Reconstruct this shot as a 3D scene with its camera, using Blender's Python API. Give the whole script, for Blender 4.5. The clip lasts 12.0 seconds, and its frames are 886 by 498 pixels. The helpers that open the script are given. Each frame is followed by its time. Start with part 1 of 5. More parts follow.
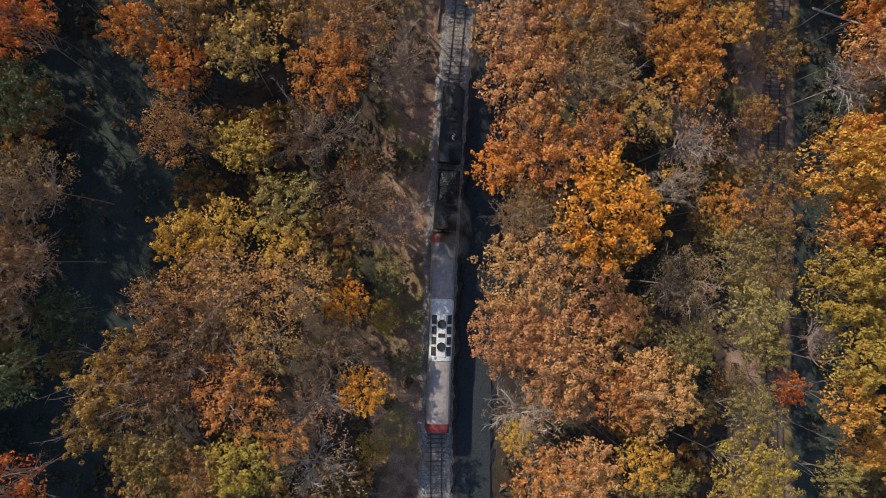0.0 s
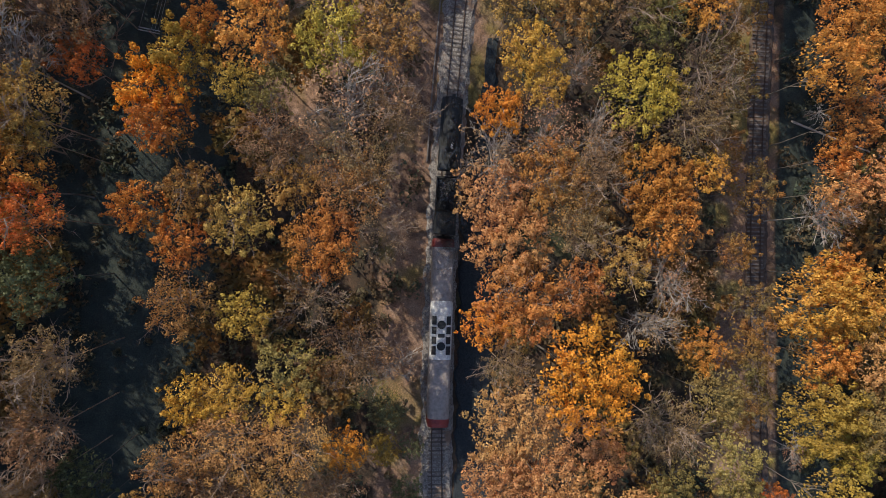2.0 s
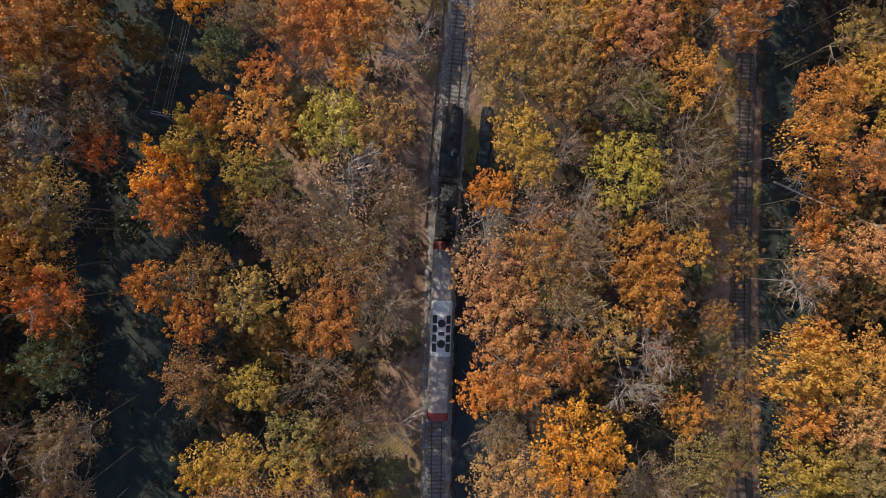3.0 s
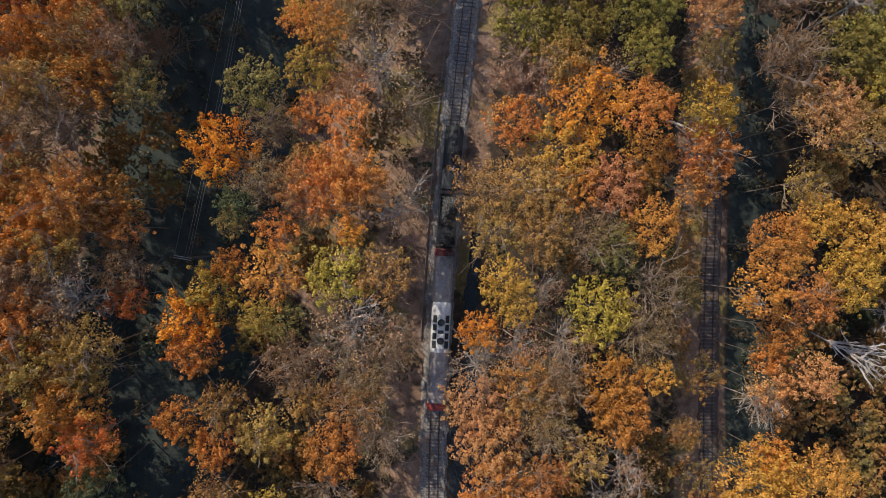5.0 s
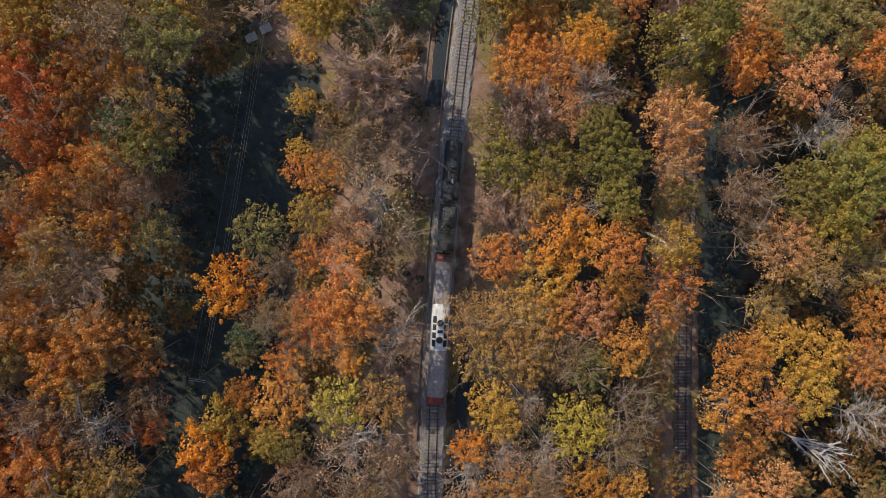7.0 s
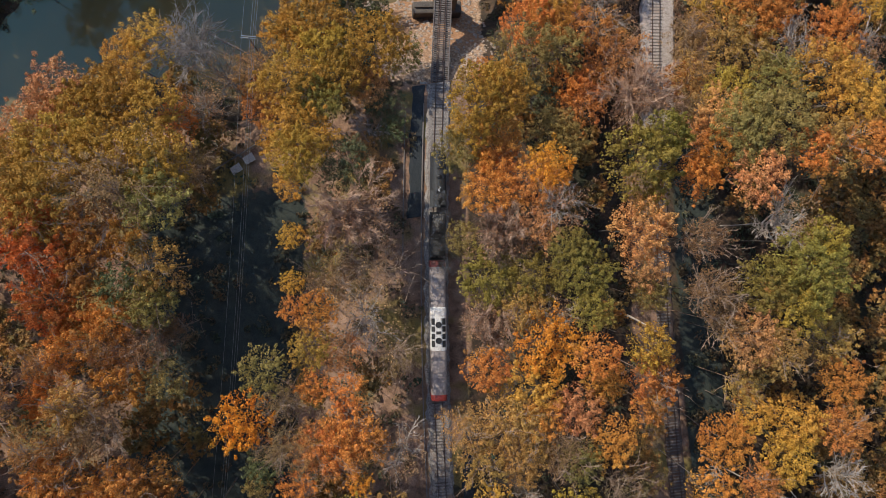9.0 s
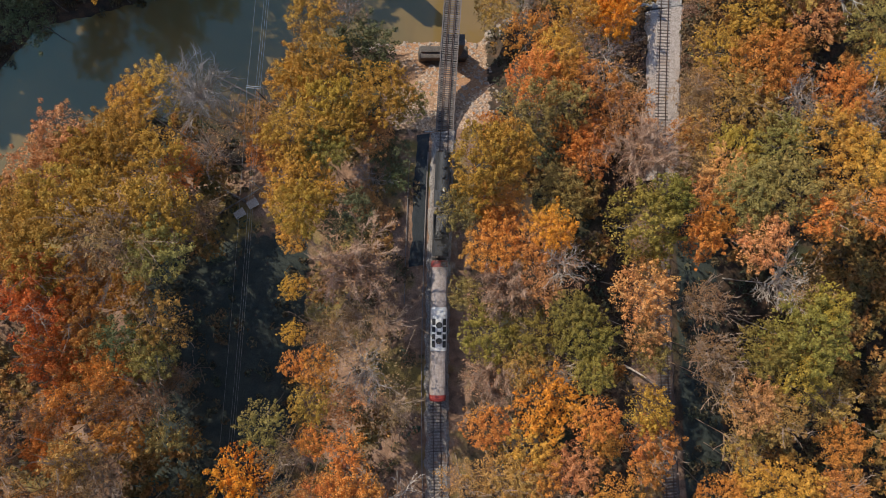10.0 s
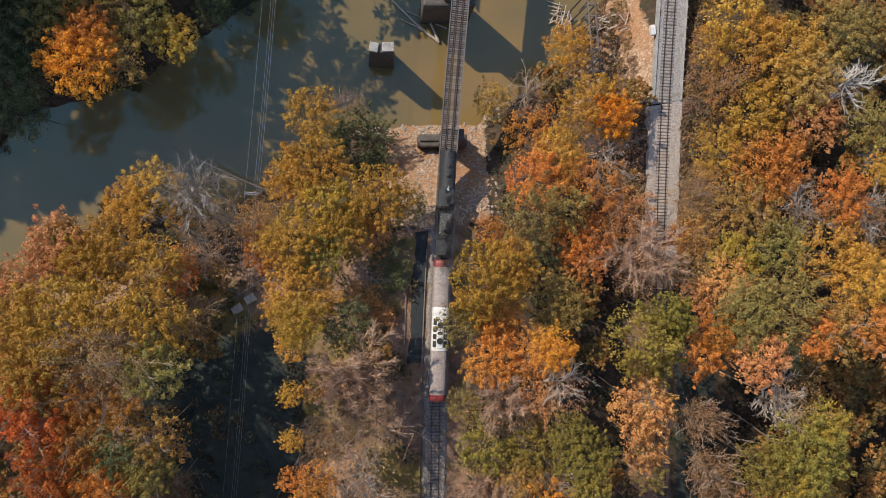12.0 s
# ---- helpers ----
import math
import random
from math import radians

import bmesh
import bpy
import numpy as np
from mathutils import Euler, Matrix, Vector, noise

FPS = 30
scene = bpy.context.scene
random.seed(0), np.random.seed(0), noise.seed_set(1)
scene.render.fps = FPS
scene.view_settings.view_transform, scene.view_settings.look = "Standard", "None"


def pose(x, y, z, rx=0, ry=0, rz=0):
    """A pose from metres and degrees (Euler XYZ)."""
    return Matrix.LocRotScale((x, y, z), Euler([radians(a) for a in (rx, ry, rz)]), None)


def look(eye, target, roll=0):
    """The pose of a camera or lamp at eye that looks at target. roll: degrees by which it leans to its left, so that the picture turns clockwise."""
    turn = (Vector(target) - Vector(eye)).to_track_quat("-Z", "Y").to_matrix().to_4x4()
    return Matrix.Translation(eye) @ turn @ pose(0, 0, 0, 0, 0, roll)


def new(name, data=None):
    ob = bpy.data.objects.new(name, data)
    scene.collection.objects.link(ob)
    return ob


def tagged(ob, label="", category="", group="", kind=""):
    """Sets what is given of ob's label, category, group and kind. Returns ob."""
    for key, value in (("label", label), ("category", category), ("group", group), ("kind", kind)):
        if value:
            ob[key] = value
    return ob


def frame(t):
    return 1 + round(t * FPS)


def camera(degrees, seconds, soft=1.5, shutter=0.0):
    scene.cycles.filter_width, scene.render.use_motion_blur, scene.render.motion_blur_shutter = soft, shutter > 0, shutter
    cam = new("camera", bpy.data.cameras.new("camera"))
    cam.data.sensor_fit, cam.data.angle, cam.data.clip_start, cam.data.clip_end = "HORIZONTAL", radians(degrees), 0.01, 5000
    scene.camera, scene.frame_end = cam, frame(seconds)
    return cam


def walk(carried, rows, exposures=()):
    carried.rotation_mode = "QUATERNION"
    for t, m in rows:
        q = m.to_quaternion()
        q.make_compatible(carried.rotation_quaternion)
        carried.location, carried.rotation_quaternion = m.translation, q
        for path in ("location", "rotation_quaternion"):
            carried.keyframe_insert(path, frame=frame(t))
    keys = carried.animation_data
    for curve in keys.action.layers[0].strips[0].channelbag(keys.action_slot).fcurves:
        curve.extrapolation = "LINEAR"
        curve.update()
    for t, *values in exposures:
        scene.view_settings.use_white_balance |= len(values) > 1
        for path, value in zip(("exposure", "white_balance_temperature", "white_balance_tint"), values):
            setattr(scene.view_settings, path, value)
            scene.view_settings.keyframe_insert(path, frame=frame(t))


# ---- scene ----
cam = camera(62.0, 12.0, soft=0.8)
# seconds, place, turns: the drone looks straight down and climbs
ROWS = [
    (0, 0.37, -3.84, 102.27, 1.68, -5.26, -0.21),
    (0.5, 0.96, 1.42, 102.4, 1.2, -5.07, -0.76),
    (1, 1.65, 6.68, 103.11, 0.78, -4.79, -1.25),
    (1.5, 2.25, 11.92, 104.86, 0.41, -4.59, -1.6),
    (2, 2.58, 16.95, 107.31, 0.24, -4.5, -1.86),
    (2.5, 3.04, 21.85, 109.99, 0.15, -4.33, -2.14),
    (3, 3.58, 26.82, 112.75, -0.07, -4.15, -2.3),
    (3.2, 3.75, 28.9, 113.53, -0.27, -4.16, -2.29),
    (4.8, 4.95, 44.5, 123.53, -0.32, -3.96, -2.77),
    (5, 5.07, 46.51, 124.36, -0.31, -3.97, -2.77),
    (5.5, 5.33, 51.62, 126.92, -0.42, -4.02, -2.75),
    (6, 5.7, 56.57, 129.52, -0.47, -4.04, -2.84),
    (6.5, 6.08, 61.67, 132.08, -0.54, -4.08, -2.91),
    (7, 6.49, 67.16, 134.59, -0.74, -4.21, -3.72),
    (7.2, 6.71, 69.47, 135.37, -0.83, -4.3, -4.6),
    (8.8, 10.02, 85.41, 142.13, -0.68, -4.32, -9.21),
    (9, 10.35, 87.4, 142.33, -0.64, -4.33, -9.37),
    (9.5, 11.28, 92.32, 142.41, -0.82, -4.11, -8.32),
    (10, 12.18, 97.57, 142.32, -1.06, -4.06, -8.25),
    (10.5, 12.75, 102.79, 142.24, -1.3, -4.16, -8.1),
    (11, 13.36, 108.18, 141.94, -1.6, -4.27, -8.03),
    (11.5, 13.97, 113.72, 141.64, -1.95, -4.36, -8.05),
    (12, 14.5, 119.11, 141.23, -2.24, -4.5, -8.0),
]
walk(cam, [(t, pose(x, y, z, rx, ry, rz)) for t, x, y, z, rx, ry, rz in ROWS],
     exposures=[(0.0, 0.05, 6480, 10.0), (3.0, 0.07, 6520, 10.0), (7.0, 0.07, 6490, 10.0), (9.5, 0.14, 6680, 10.5), (12.0, 0.18, 6800, 11.0)])


def main_x(y):
    """Centre line of the main track."""
    return 9.73 + 0.057 * y + 0.000775 * y * y - 9.0e-7 * y ** 3


def main_turn(y):
    return -math.degrees(math.atan(0.057 + 0.00155 * y - 2.7e-6 * y * y))


def side_x(y):
    """Centre line of the second track."""
    return 57.82 + 0.0284 * y + 0.00057 * y * y


def side_turn(y):
    return -math.degrees(math.atan(0.0284 + 0.00114 * y))


# ---- world and sun ----
SUN_FROM = Vector((-0.67, 0.74, 0.82)).normalized()
world = bpy.data.worlds.new("sky")
scene.world = world
world.use_nodes = True
sky = world.node_tree.nodes.new("ShaderNodeTexSky")
sky.sky_type = "NISHITA"
sky.sun_disc = False
sky.sun_elevation = math.asin(SUN_FROM.z)
sky.sun_rotation = math.atan2(SUN_FROM.x, SUN_FROM.y)
sky.air_density, sky.dust_density, sky.ozone_density = 1.0, 0.5, 2.5
backdrop = world.node_tree.nodes["Background"]
world.node_tree.links.new(sky.outputs["Color"], backdrop.inputs["Color"])
backdrop.inputs["Strength"].default_value = 0.2
sun = new("sun", bpy.data.lights.new("sun", "SUN"))
sun.data.energy, sun.data.angle, sun.data.color = 4.1, radians(0.6), (1.0, 0.915, 0.77)
sun.matrix_world = look(SUN_FROM * 300, (0, 0, 0))


# ---- materials ----
def material(name, rough=0.8, metal=0.0):
    m = bpy.data.materials.new(name)
    m.use_nodes = True
    b = m.node_tree.nodes["Principled BSDF"]
    b.inputs["Roughness"].default_value, b.inputs["Metallic"].default_value = rough, metal
    return m, m.node_tree.nodes, m.node_tree.links, b


def noise_node(nodes, links, coord, scale, detail=4.0, rough=0.6):
    n = nodes.new("ShaderNodeTexNoise")
    n.inputs["Scale"].default_value, n.inputs["Detail"].default_value, n.inputs["Roughness"].default_value = scale, detail, rough
    links.new(coord, n.inputs["Vector"])
    return n.outputs["Fac"]


def ramp(nodes, links, fac, *stops):
    r = nodes.new("ShaderNodeValToRGB")
    while len(r.color_ramp.elements) < len(stops):
        r.color_ramp.elements.new(0.5)
    for e, (p, c) in zip(r.color_ramp.elements, stops):
        e.position, e.color = p, (*c, 1)
    links.new(fac, r.inputs["Fac"])
    return r.outputs["Color"]


def mix(nodes, links, fac, a, b, blend="MIX"):
    n = nodes.new("ShaderNodeMix")
    n.data_type, n.blend_type = "RGBA", blend
    for socket, v in ((n.inputs["Factor"], fac), (n.inputs["A"], a), (n.inputs["B"], b)):
        if isinstance(v, (int, float)):
            socket.default_value = v
        elif isinstance(v, tuple):
            socket.default_value = (*v, 1)
        else:
            links.new(v, socket)
    return n.outputs["Result"]


def bump(nodes, links, bsdf, height, strength=0.4, distance=0.05):
    b = nodes.new("ShaderNodeBump")
    b.inputs["Strength"].default_value, b.inputs["Distance"].default_value = strength, distance
    links.new(height, b.inputs["Height"])
    links.new(b.outputs["Normal"], bsdf.inputs["Normal"])


def worn(name, dark, light, scale, rough=0.8, metal=0.0, fine=6.0, relief=0.02, vary=0.0):
    """A surface with stains at a large scale and grain at a small one."""
    m, nodes, links, b = material(name, rough, metal)
    at = nodes.new("ShaderNodeTexCoord").outputs["Object"]
    big = noise_node(nodes, links, at, scale)
    small = noise_node(nodes, links, at, scale * fine)
    col = ramp(nodes, links, big, (0.3, dark), (0.7, light))
    col = mix(nodes, links, 0.5, col, ramp(nodes, links, small, (0.3, tuple(0.6 * c for c in dark)), (0.7, tuple(min(1, 1.25 * c) for c in light))))
    if vary:
        rnd = nodes.new("ShaderNodeObjectInfo").outputs["Random"]
        col = mix(nodes, links, vary, col, ramp(nodes, links, rnd, (0.0, tuple(0.4 * c for c in dark)), (1.0, tuple(min(1, 1.5 * c) for c in light))))
    links.new(col, b.inputs["Base Color"])
    bump(nodes, links, b, small, 0.5, relief)
    return m


def leaf_material(name, palette=()):
    """Leaves in their tree's colour or, for joined woodland, in a palette that changes from tree to tree."""
    m, nodes, links, b = material(name, 0.6)
    info = nodes.new("ShaderNodeObjectInfo")
    geo = nodes.new("ShaderNodeNewGeometry")
    at = nodes.new("ShaderNodeTexCoord").outputs["Object"]
    patch = noise_node(nodes, links, at, 0.35, 2.0)
    hsv = nodes.new("ShaderNodeHueSaturation")
    colour = info.outputs["Color"]
    if palette:
        wide = noise_node(nodes, links, at, 0.13, 1.0)
        colour = ramp(nodes, links, wide, *palette)
    links.new(colour, hsv.inputs["Color"])
    hue = nodes.new("ShaderNodeMapRange")
    hue.inputs["From Min"].default_value, hue.inputs["From Max"].default_value = 0.3, 0.7
    hue.inputs["To Min"].default_value, hue.inputs["To Max"].default_value = 0.487, 0.513
    links.new(patch, hue.inputs["Value"])
    links.new(hue.outputs["Result"], hsv.inputs["Hue"])
    value = nodes.new("ShaderNodeMapRange")
    value.inputs["To Min"].default_value, value.inputs["To Max"].default_value = 0.62, 1.38
    links.new(geo.outputs["Random Per Island"], value.inputs["Value"])
    links.new(value.outputs["Result"], hsv.inputs["Value"])
    col = mix(nodes, links, ramp(nodes, links, patch, (0.52, (0, 0, 0)), (0.72, (0.55, 0.55, 0.55))), hsv.outputs["Color"], (0.13, 0.075, 0.035))
    links.new(col, b.inputs["Base Color"])
    b.inputs["Specular IOR Level"].default_value = 0.25
    thin = nodes.new("ShaderNodeBsdfTranslucent")
    links.new(col, thin.inputs["Color"])
    both = nodes.new("ShaderNodeMixShader")
    both.inputs["Fac"].default_value = 0.26
    links.new(b.outputs["BSDF"], both.inputs[1])
    links.new(thin.outputs["BSDF"], both.inputs[2])
    links.new(both.outputs["Shader"], nodes["Material Output"].inputs["Surface"])
    return m


def ground_material():
    """Leaf litter, with stony, grassy and open sunny stretches where the ground's cover says so; tree shade is painted
    into the grassy ones.
    """
    m, nodes, links, b = material("leaf_litter_ground", 0.95)
    at = nodes.new("ShaderNodeTexCoord").outputs["Object"]
    big = noise_node(nodes, links, at, 0.08, 3.0)
    mid = noise_node(nodes, links, at, 0.5, 5.0)
    fine = noise_node(nodes, links, at, 5.0, 4.0)
    cell = nodes.new("ShaderNodeTexVoronoi")
    cell.inputs["Scale"].default_value = 2.6
    links.new(at, cell.inputs["Vector"])
    cover = nodes.new("ShaderNodeVertexColor")
    cover.layer_name = "cover"
    split = nodes.new("ShaderNodeSeparateColor")
    links.new(cover.outputs["Color"], split.inputs["Color"])

    def edge(channel, soft=0.1):
        """The cover's channel with a ragged border."""
        add = nodes.new("ShaderNodeMath")
        add.operation = "ADD"
        links.new(split.outputs[channel], add.inputs[0])
        links.new(mid, add.inputs[1])
        return ramp(nodes, links, add.outputs[0], (0.95 - soft, (0, 0, 0)), (0.95 + soft, (1, 1, 1)))

    litter = ramp(nodes, links, mid, (0.3, (0.026, 0.022, 0.016)), (0.5, (0.06, 0.042, 0.027)), (0.7, (0.12, 0.07, 0.042)))
    grass = ramp(nodes, links, mid, (0.35, (0.026, 0.032, 0.016)), (0.65, (0.062, 0.065, 0.028)))
    col = mix(nodes, links, ramp(nodes, links, big, (0.55, (0, 0, 0)), (0.66, (1, 1, 1))), litter, grass)
    verge = ramp(nodes, links, mid, (0.3, (0.12, 0.075, 0.05)), (0.5, (0.26, 0.16, 0.105)), (0.7, (0.34, 0.23, 0.17)))
    verge = mix(nodes, links, ramp(nodes, links, big, (0.5, (0, 0, 0)), (0.6, (0.8, 0.8, 0.8))), verge, (0.2, 0.16, 0.04))
    col = mix(nodes, links, edge("Blue", 0.2), col, verge)
    # dark bluish grass tone with the trees' shade painted into it
    painted_shade = ramp(nodes, links, mid, (0.3, (0.022, 0.034, 0.031)), (0.7, (0.05, 0.06, 0.05)))
    col = mix(nodes, links, edge("Green", 0.2), col, painted_shade)
    stone = ramp(nodes, links, cell.outputs["Color"], (0.1, (0.2, 0.13, 0.085)), (0.6, (0.38, 0.26, 0.175)), (0.95, (0.56, 0.44, 0.33)))
    stone = mix(nodes, links, ramp(nodes, links, big, (0.45, (0, 0, 0)), (0.6, (0.7, 0.7, 0.7))), stone, (0.34, 0.17, 0.08))
    col = mix(nodes, links, edge("Red"), col, stone)
    speck = ramp(nodes, links, fine, (0.3, (0.4, 0.4, 0.4)), (0.7, (1.45, 1.35, 1.25)))
    links.new(mix(nodes, links, 0.8, col, speck, "MULTIPLY"), b.inputs["Base Color"])
    bump(nodes, links, b, fine, 0.8, 0.15)
    return m


def gravel_material(name, dark, light, leaves=0.5, leaf=(0.2, 0.115, 0.07)):
    m, nodes, links, b = material(name, 0.92)
    at = nodes.new("ShaderNodeTexCoord").outputs["Object"]
    cell = nodes.new("ShaderNodeTexVoronoi")
    cell.inputs["Scale"].default_value = 7.0
    links.new(at, cell.inputs["Vector"])
    big = noise_node(nodes, links, at, 0.35, 4.0)
    col = ramp(nodes, links, cell.outputs["Color"], (0.1, dark), (0.9, light))
    fallen = ramp(nodes, links, big, (1.0 - leaves, (0, 0, 0)), (1.12 - leaves, (0.8, 0.8, 0.8)))
    col = mix(nodes, links, fallen, col, leaf)
    links.new(col, b.inputs["Base Color"])
    bump(nodes, links, b, cell.outputs["Distance"], 0.7, 0.05)
    return m


def water_material():
    m, nodes, links, b = material("muddy_river_water", 0.08)
    at = nodes.new("ShaderNodeTexCoord").outputs["Object"]
    big = noise_node(nodes, links, at, 0.03, 3.0)
    ripple = noise_node(nodes, links, at, 0.8, 3.0)
    links.new(ramp(nodes, links, big, (0.38, (0.17, 0.125, 0.05)), (0.62, (0.24, 0.15, 0.052))), b.inputs["Base Color"])
    b.inputs["IOR"].default_value = 1.45
    b.inputs["Specular IOR Level"].default_value = 0.85
    b.inputs["Specular Tint"].default_value = (0.22, 0.92, 1.0, 1)
    bump(nodes, links, b, ripple, 0.08, 0.05)
    return m


LEAF = leaf_material("autumn_leaf")
MIXED_LEAF = leaf_material("mixed_autumn_leaf", ((0.3, (0.19, 0.15, 0.05)), (0.42, (0.29, 0.17, 0.05)), (0.52, (0.38, 0.18, 0.05)), (0.62, (0.2, 0.15, 0.055)), (0.72, (0.29, 0.16, 0.06))))
BRUSH_LEAF = leaf_material("dry_brush", ((0.3, (0.34, 0.22, 0.13)), (0.45, (0.3, 0.18, 0.12)), (0.6, (0.38, 0.235, 0.1)), (0.72, (0.26, 0.17, 0.12))))
SHRUB_LEAF = leaf_material("shrub_leaf", ((0.3, (0.065, 0.095, 0.06)), (0.45, (0.1, 0.095, 0.055)), (0.6, (0.15, 0.1, 0.055)), (0.72, (0.07, 0.095, 0.065))))
GROUND = ground_material()
BALLAST = gravel_material("pale_ballast", (0.14, 0.13, 0.12), (0.42, 0.40, 0.38), 0.42)
OILY_BALLAST = gravel_material("grey_brown_oily_ballast", (0.1, 0.088, 0.08), (0.34, 0.305, 0.275), 0.45)
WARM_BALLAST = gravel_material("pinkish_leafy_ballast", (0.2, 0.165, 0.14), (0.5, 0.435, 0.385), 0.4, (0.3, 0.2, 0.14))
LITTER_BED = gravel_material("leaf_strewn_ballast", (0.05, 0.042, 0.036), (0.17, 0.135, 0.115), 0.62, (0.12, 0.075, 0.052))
# dark cinder, made bluer and darker to paint in shade beside the track
SHADED_CINDER = gravel_material("dark_cinder_with_painted_shade", (0.014, 0.019, 0.022), (0.034, 0.041, 0.046), 0.22, (0.08, 0.055, 0.04))
WATER = water_material()
BARK = worn("grey_brown_bark", (0.09, 0.07, 0.055), (0.24, 0.2, 0.165), 1.2)
RUBBLE = worn("tan_rubble_stone", (0.17, 0.13, 0.1), (0.46, 0.38, 0.31), 0.9)
TWIG = worn("tan_grey_twigs", (0.2, 0.135, 0.095), (0.4, 0.28, 0.2), 1.0)
RUSSET_TWIG = worn("russet_tan_twigs", (0.3, 0.18, 0.115), (0.54, 0.36, 0.25), 1.0)
WHITE_BARK = worn("bleached_dead_wood", (0.45, 0.4, 0.35), (0.74, 0.69, 0.63), 1.0)
PALE_BARK = worn("pale_bare_bark", (0.31, 0.26, 0.22), (0.55, 0.48, 0.42), 1.0)
TIMBER = worn("weathered_tie_timber", (0.07, 0.058, 0.05), (0.19, 0.16, 0.14), 1.5, vary=0.4)
STEEL_RUST = worn("rusty_rail_steel", (0.05, 0.035, 0.03), (0.14, 0.09, 0.07), 2.0, 0.5, 0.6)
CONCRETE = worn("weathered_concrete", (0.2, 0.19, 0.175), (0.42, 0.40, 0.37), 0.5)
# stained stone, darkened to paint in the shade on the piers' near faces
SHADED_STONE = worn("stained_stone_with_shade_tone", (0.045, 0.04, 0.036), (0.14, 0.118, 0.1), 0.6)
BLACK = worn("sooty_black_steel", (0.01, 0.011, 0.012), (0.034, 0.036, 0.039), 1.0, 0.65)
DARK_GREY = worn("dark_grey_steel", (0.014, 0.016, 0.018), (0.04, 0.043, 0.047), 0.8, 0.72)
COAL = worn("coal", (0.02, 0.02, 0.02), (0.1, 0.1, 0.1), 4.0, 0.5)
ROOF_GREY = worn("dusty_grey_roof_paint", (0.25, 0.205, 0.185), (0.36, 0.305, 0.275), 0.35, 0.6)
RED = worn("dark_red_paint", (0.16, 0.02, 0.018), (0.3, 0.045, 0.035), 0.8, 0.5)
WHITE = worn("dusty_white_paint", (0.5, 0.48, 0.45), (0.75, 0.73, 0.69), 0.8, 0.5)
SCREEN = worn("black_grille", (0.01, 0.01, 0.01), (0.035, 0.035, 0.035), 3.0, 0.6)
LOG = worn("bleached_driftwood", (0.3, 0.24, 0.19), (0.55, 0.47, 0.39), 1.5)
PANEL = worn("pale_weathered_board", (0.3, 0.255, 0.21), (0.54, 0.47, 0.4), 1.2)
BLUE = worn("faded_blue_sheet", (0.06, 0.1, 0.17), (0.16, 0.22, 0.32), 1.0)
WIRE = worn("aluminium_cable", (0.2, 0.2, 0.2), (0.35, 0.35, 0.35), 2.0, 0.4, 0.7)


# ---- helpers for meshes ----
def part(name, bm, mat, parent=None, label=""):
    me = bpy.data.meshes.new(name)
    bm.to_mesh(me)
    bm.free()
    me.materials.append(mat)
    ob = new(name, me)
    ob.parent = parent
    if label:
        tagged(ob, label)
    return ob


def same_part(name, me, parent, m):
    ob = new(name, me)
    ob.parent = parent
    ob.matrix_basis = m
    return ob


def empty(name, m=None, label="", category="", group="", kind=""):
    ob = new(name)
    ob.empty_display_size = 0.5
    if m is not None:
        ob.matrix_basis = m
    return tagged(ob, label, category, group, kind)


def raw_mesh(name, verts, faces, mat, smooth=False):
    me = bpy.data.meshes.new(name)
    me.from_pydata([tuple(v) for v in verts], [], [tuple(f) for f in faces])
    me.materials.append(mat)
    if smooth:
        me.polygons.foreach_set("use_smooth", [True] * len(me.polygons))
    me.update()
    return me


def box(bm, x, y, z, sx, sy, sz, bevel=0.0, turn=0.0):
    """A box of that size round a centre, with rounded edges."""
    got = bmesh.ops.create_cube(bm, size=1.0, matrix=pose(x, y, z, 0, 0, turn) @ Matrix.Diagonal((sx, sy, sz, 1)))
    if bevel:
        edges = list({e for v in got["verts"] for e in v.link_edges})
        bmesh.ops.bevel(bm, geom=edges, offset=bevel, segments=2, affect="EDGES", profile=0.5)


def tube(bm, m, r0, r1, length, sides=16, caps=True):
    """A cone or cylinder along the local z axis, from its base."""
    bmesh.ops.create_cone(bm, cap_ends=caps, segments=sides, radius1=r0, radius2=r1, depth=length, matrix=m @ pose(0, 0, length / 2))


def rod(bm, a, b, r0, r1=None, sides=6):
    a, b = Vector(a), Vector(b)
    turn = (b - a).to_track_quat("Z", "Y").to_matrix().to_4x4()
    tube(bm, Matrix.Translation(a) @ turn, r0, r0 if r1 is None else r1, (b - a).length, sides)


def strip(name, rows, mat, kind="structure"):
    """A ribbon of cross-sections, each a list of points of equal number."""
    verts, faces = [], []
    n = len(rows[0])
    for r in rows:
        verts += r
    for i in range(len(rows) - 1):
        for j in range(n - 1):
            a = i * n + j
            faces.append((a, a + 1, a + n + 1, a + n))
    return tagged(new(name, raw_mesh(name, verts, faces, mat)), kind=kind)


# ---- terrain ----
RIVER = [(-400, 70), (-140, 100), (-66, 121), (-41, 133), (-15, 130), (-4, 138), (13, 143), (20, 141.5), (37, 139.5), (42, 144), (55, 146), (64, 158),
         (80, 176), (130, 215), (400, 340), (380, 420), (110, 280), (40, 205), (0, 168), (-22, 158), (-34, 151), (-55, 148), (-66, 138), (-140, 130), (-400, 110)]


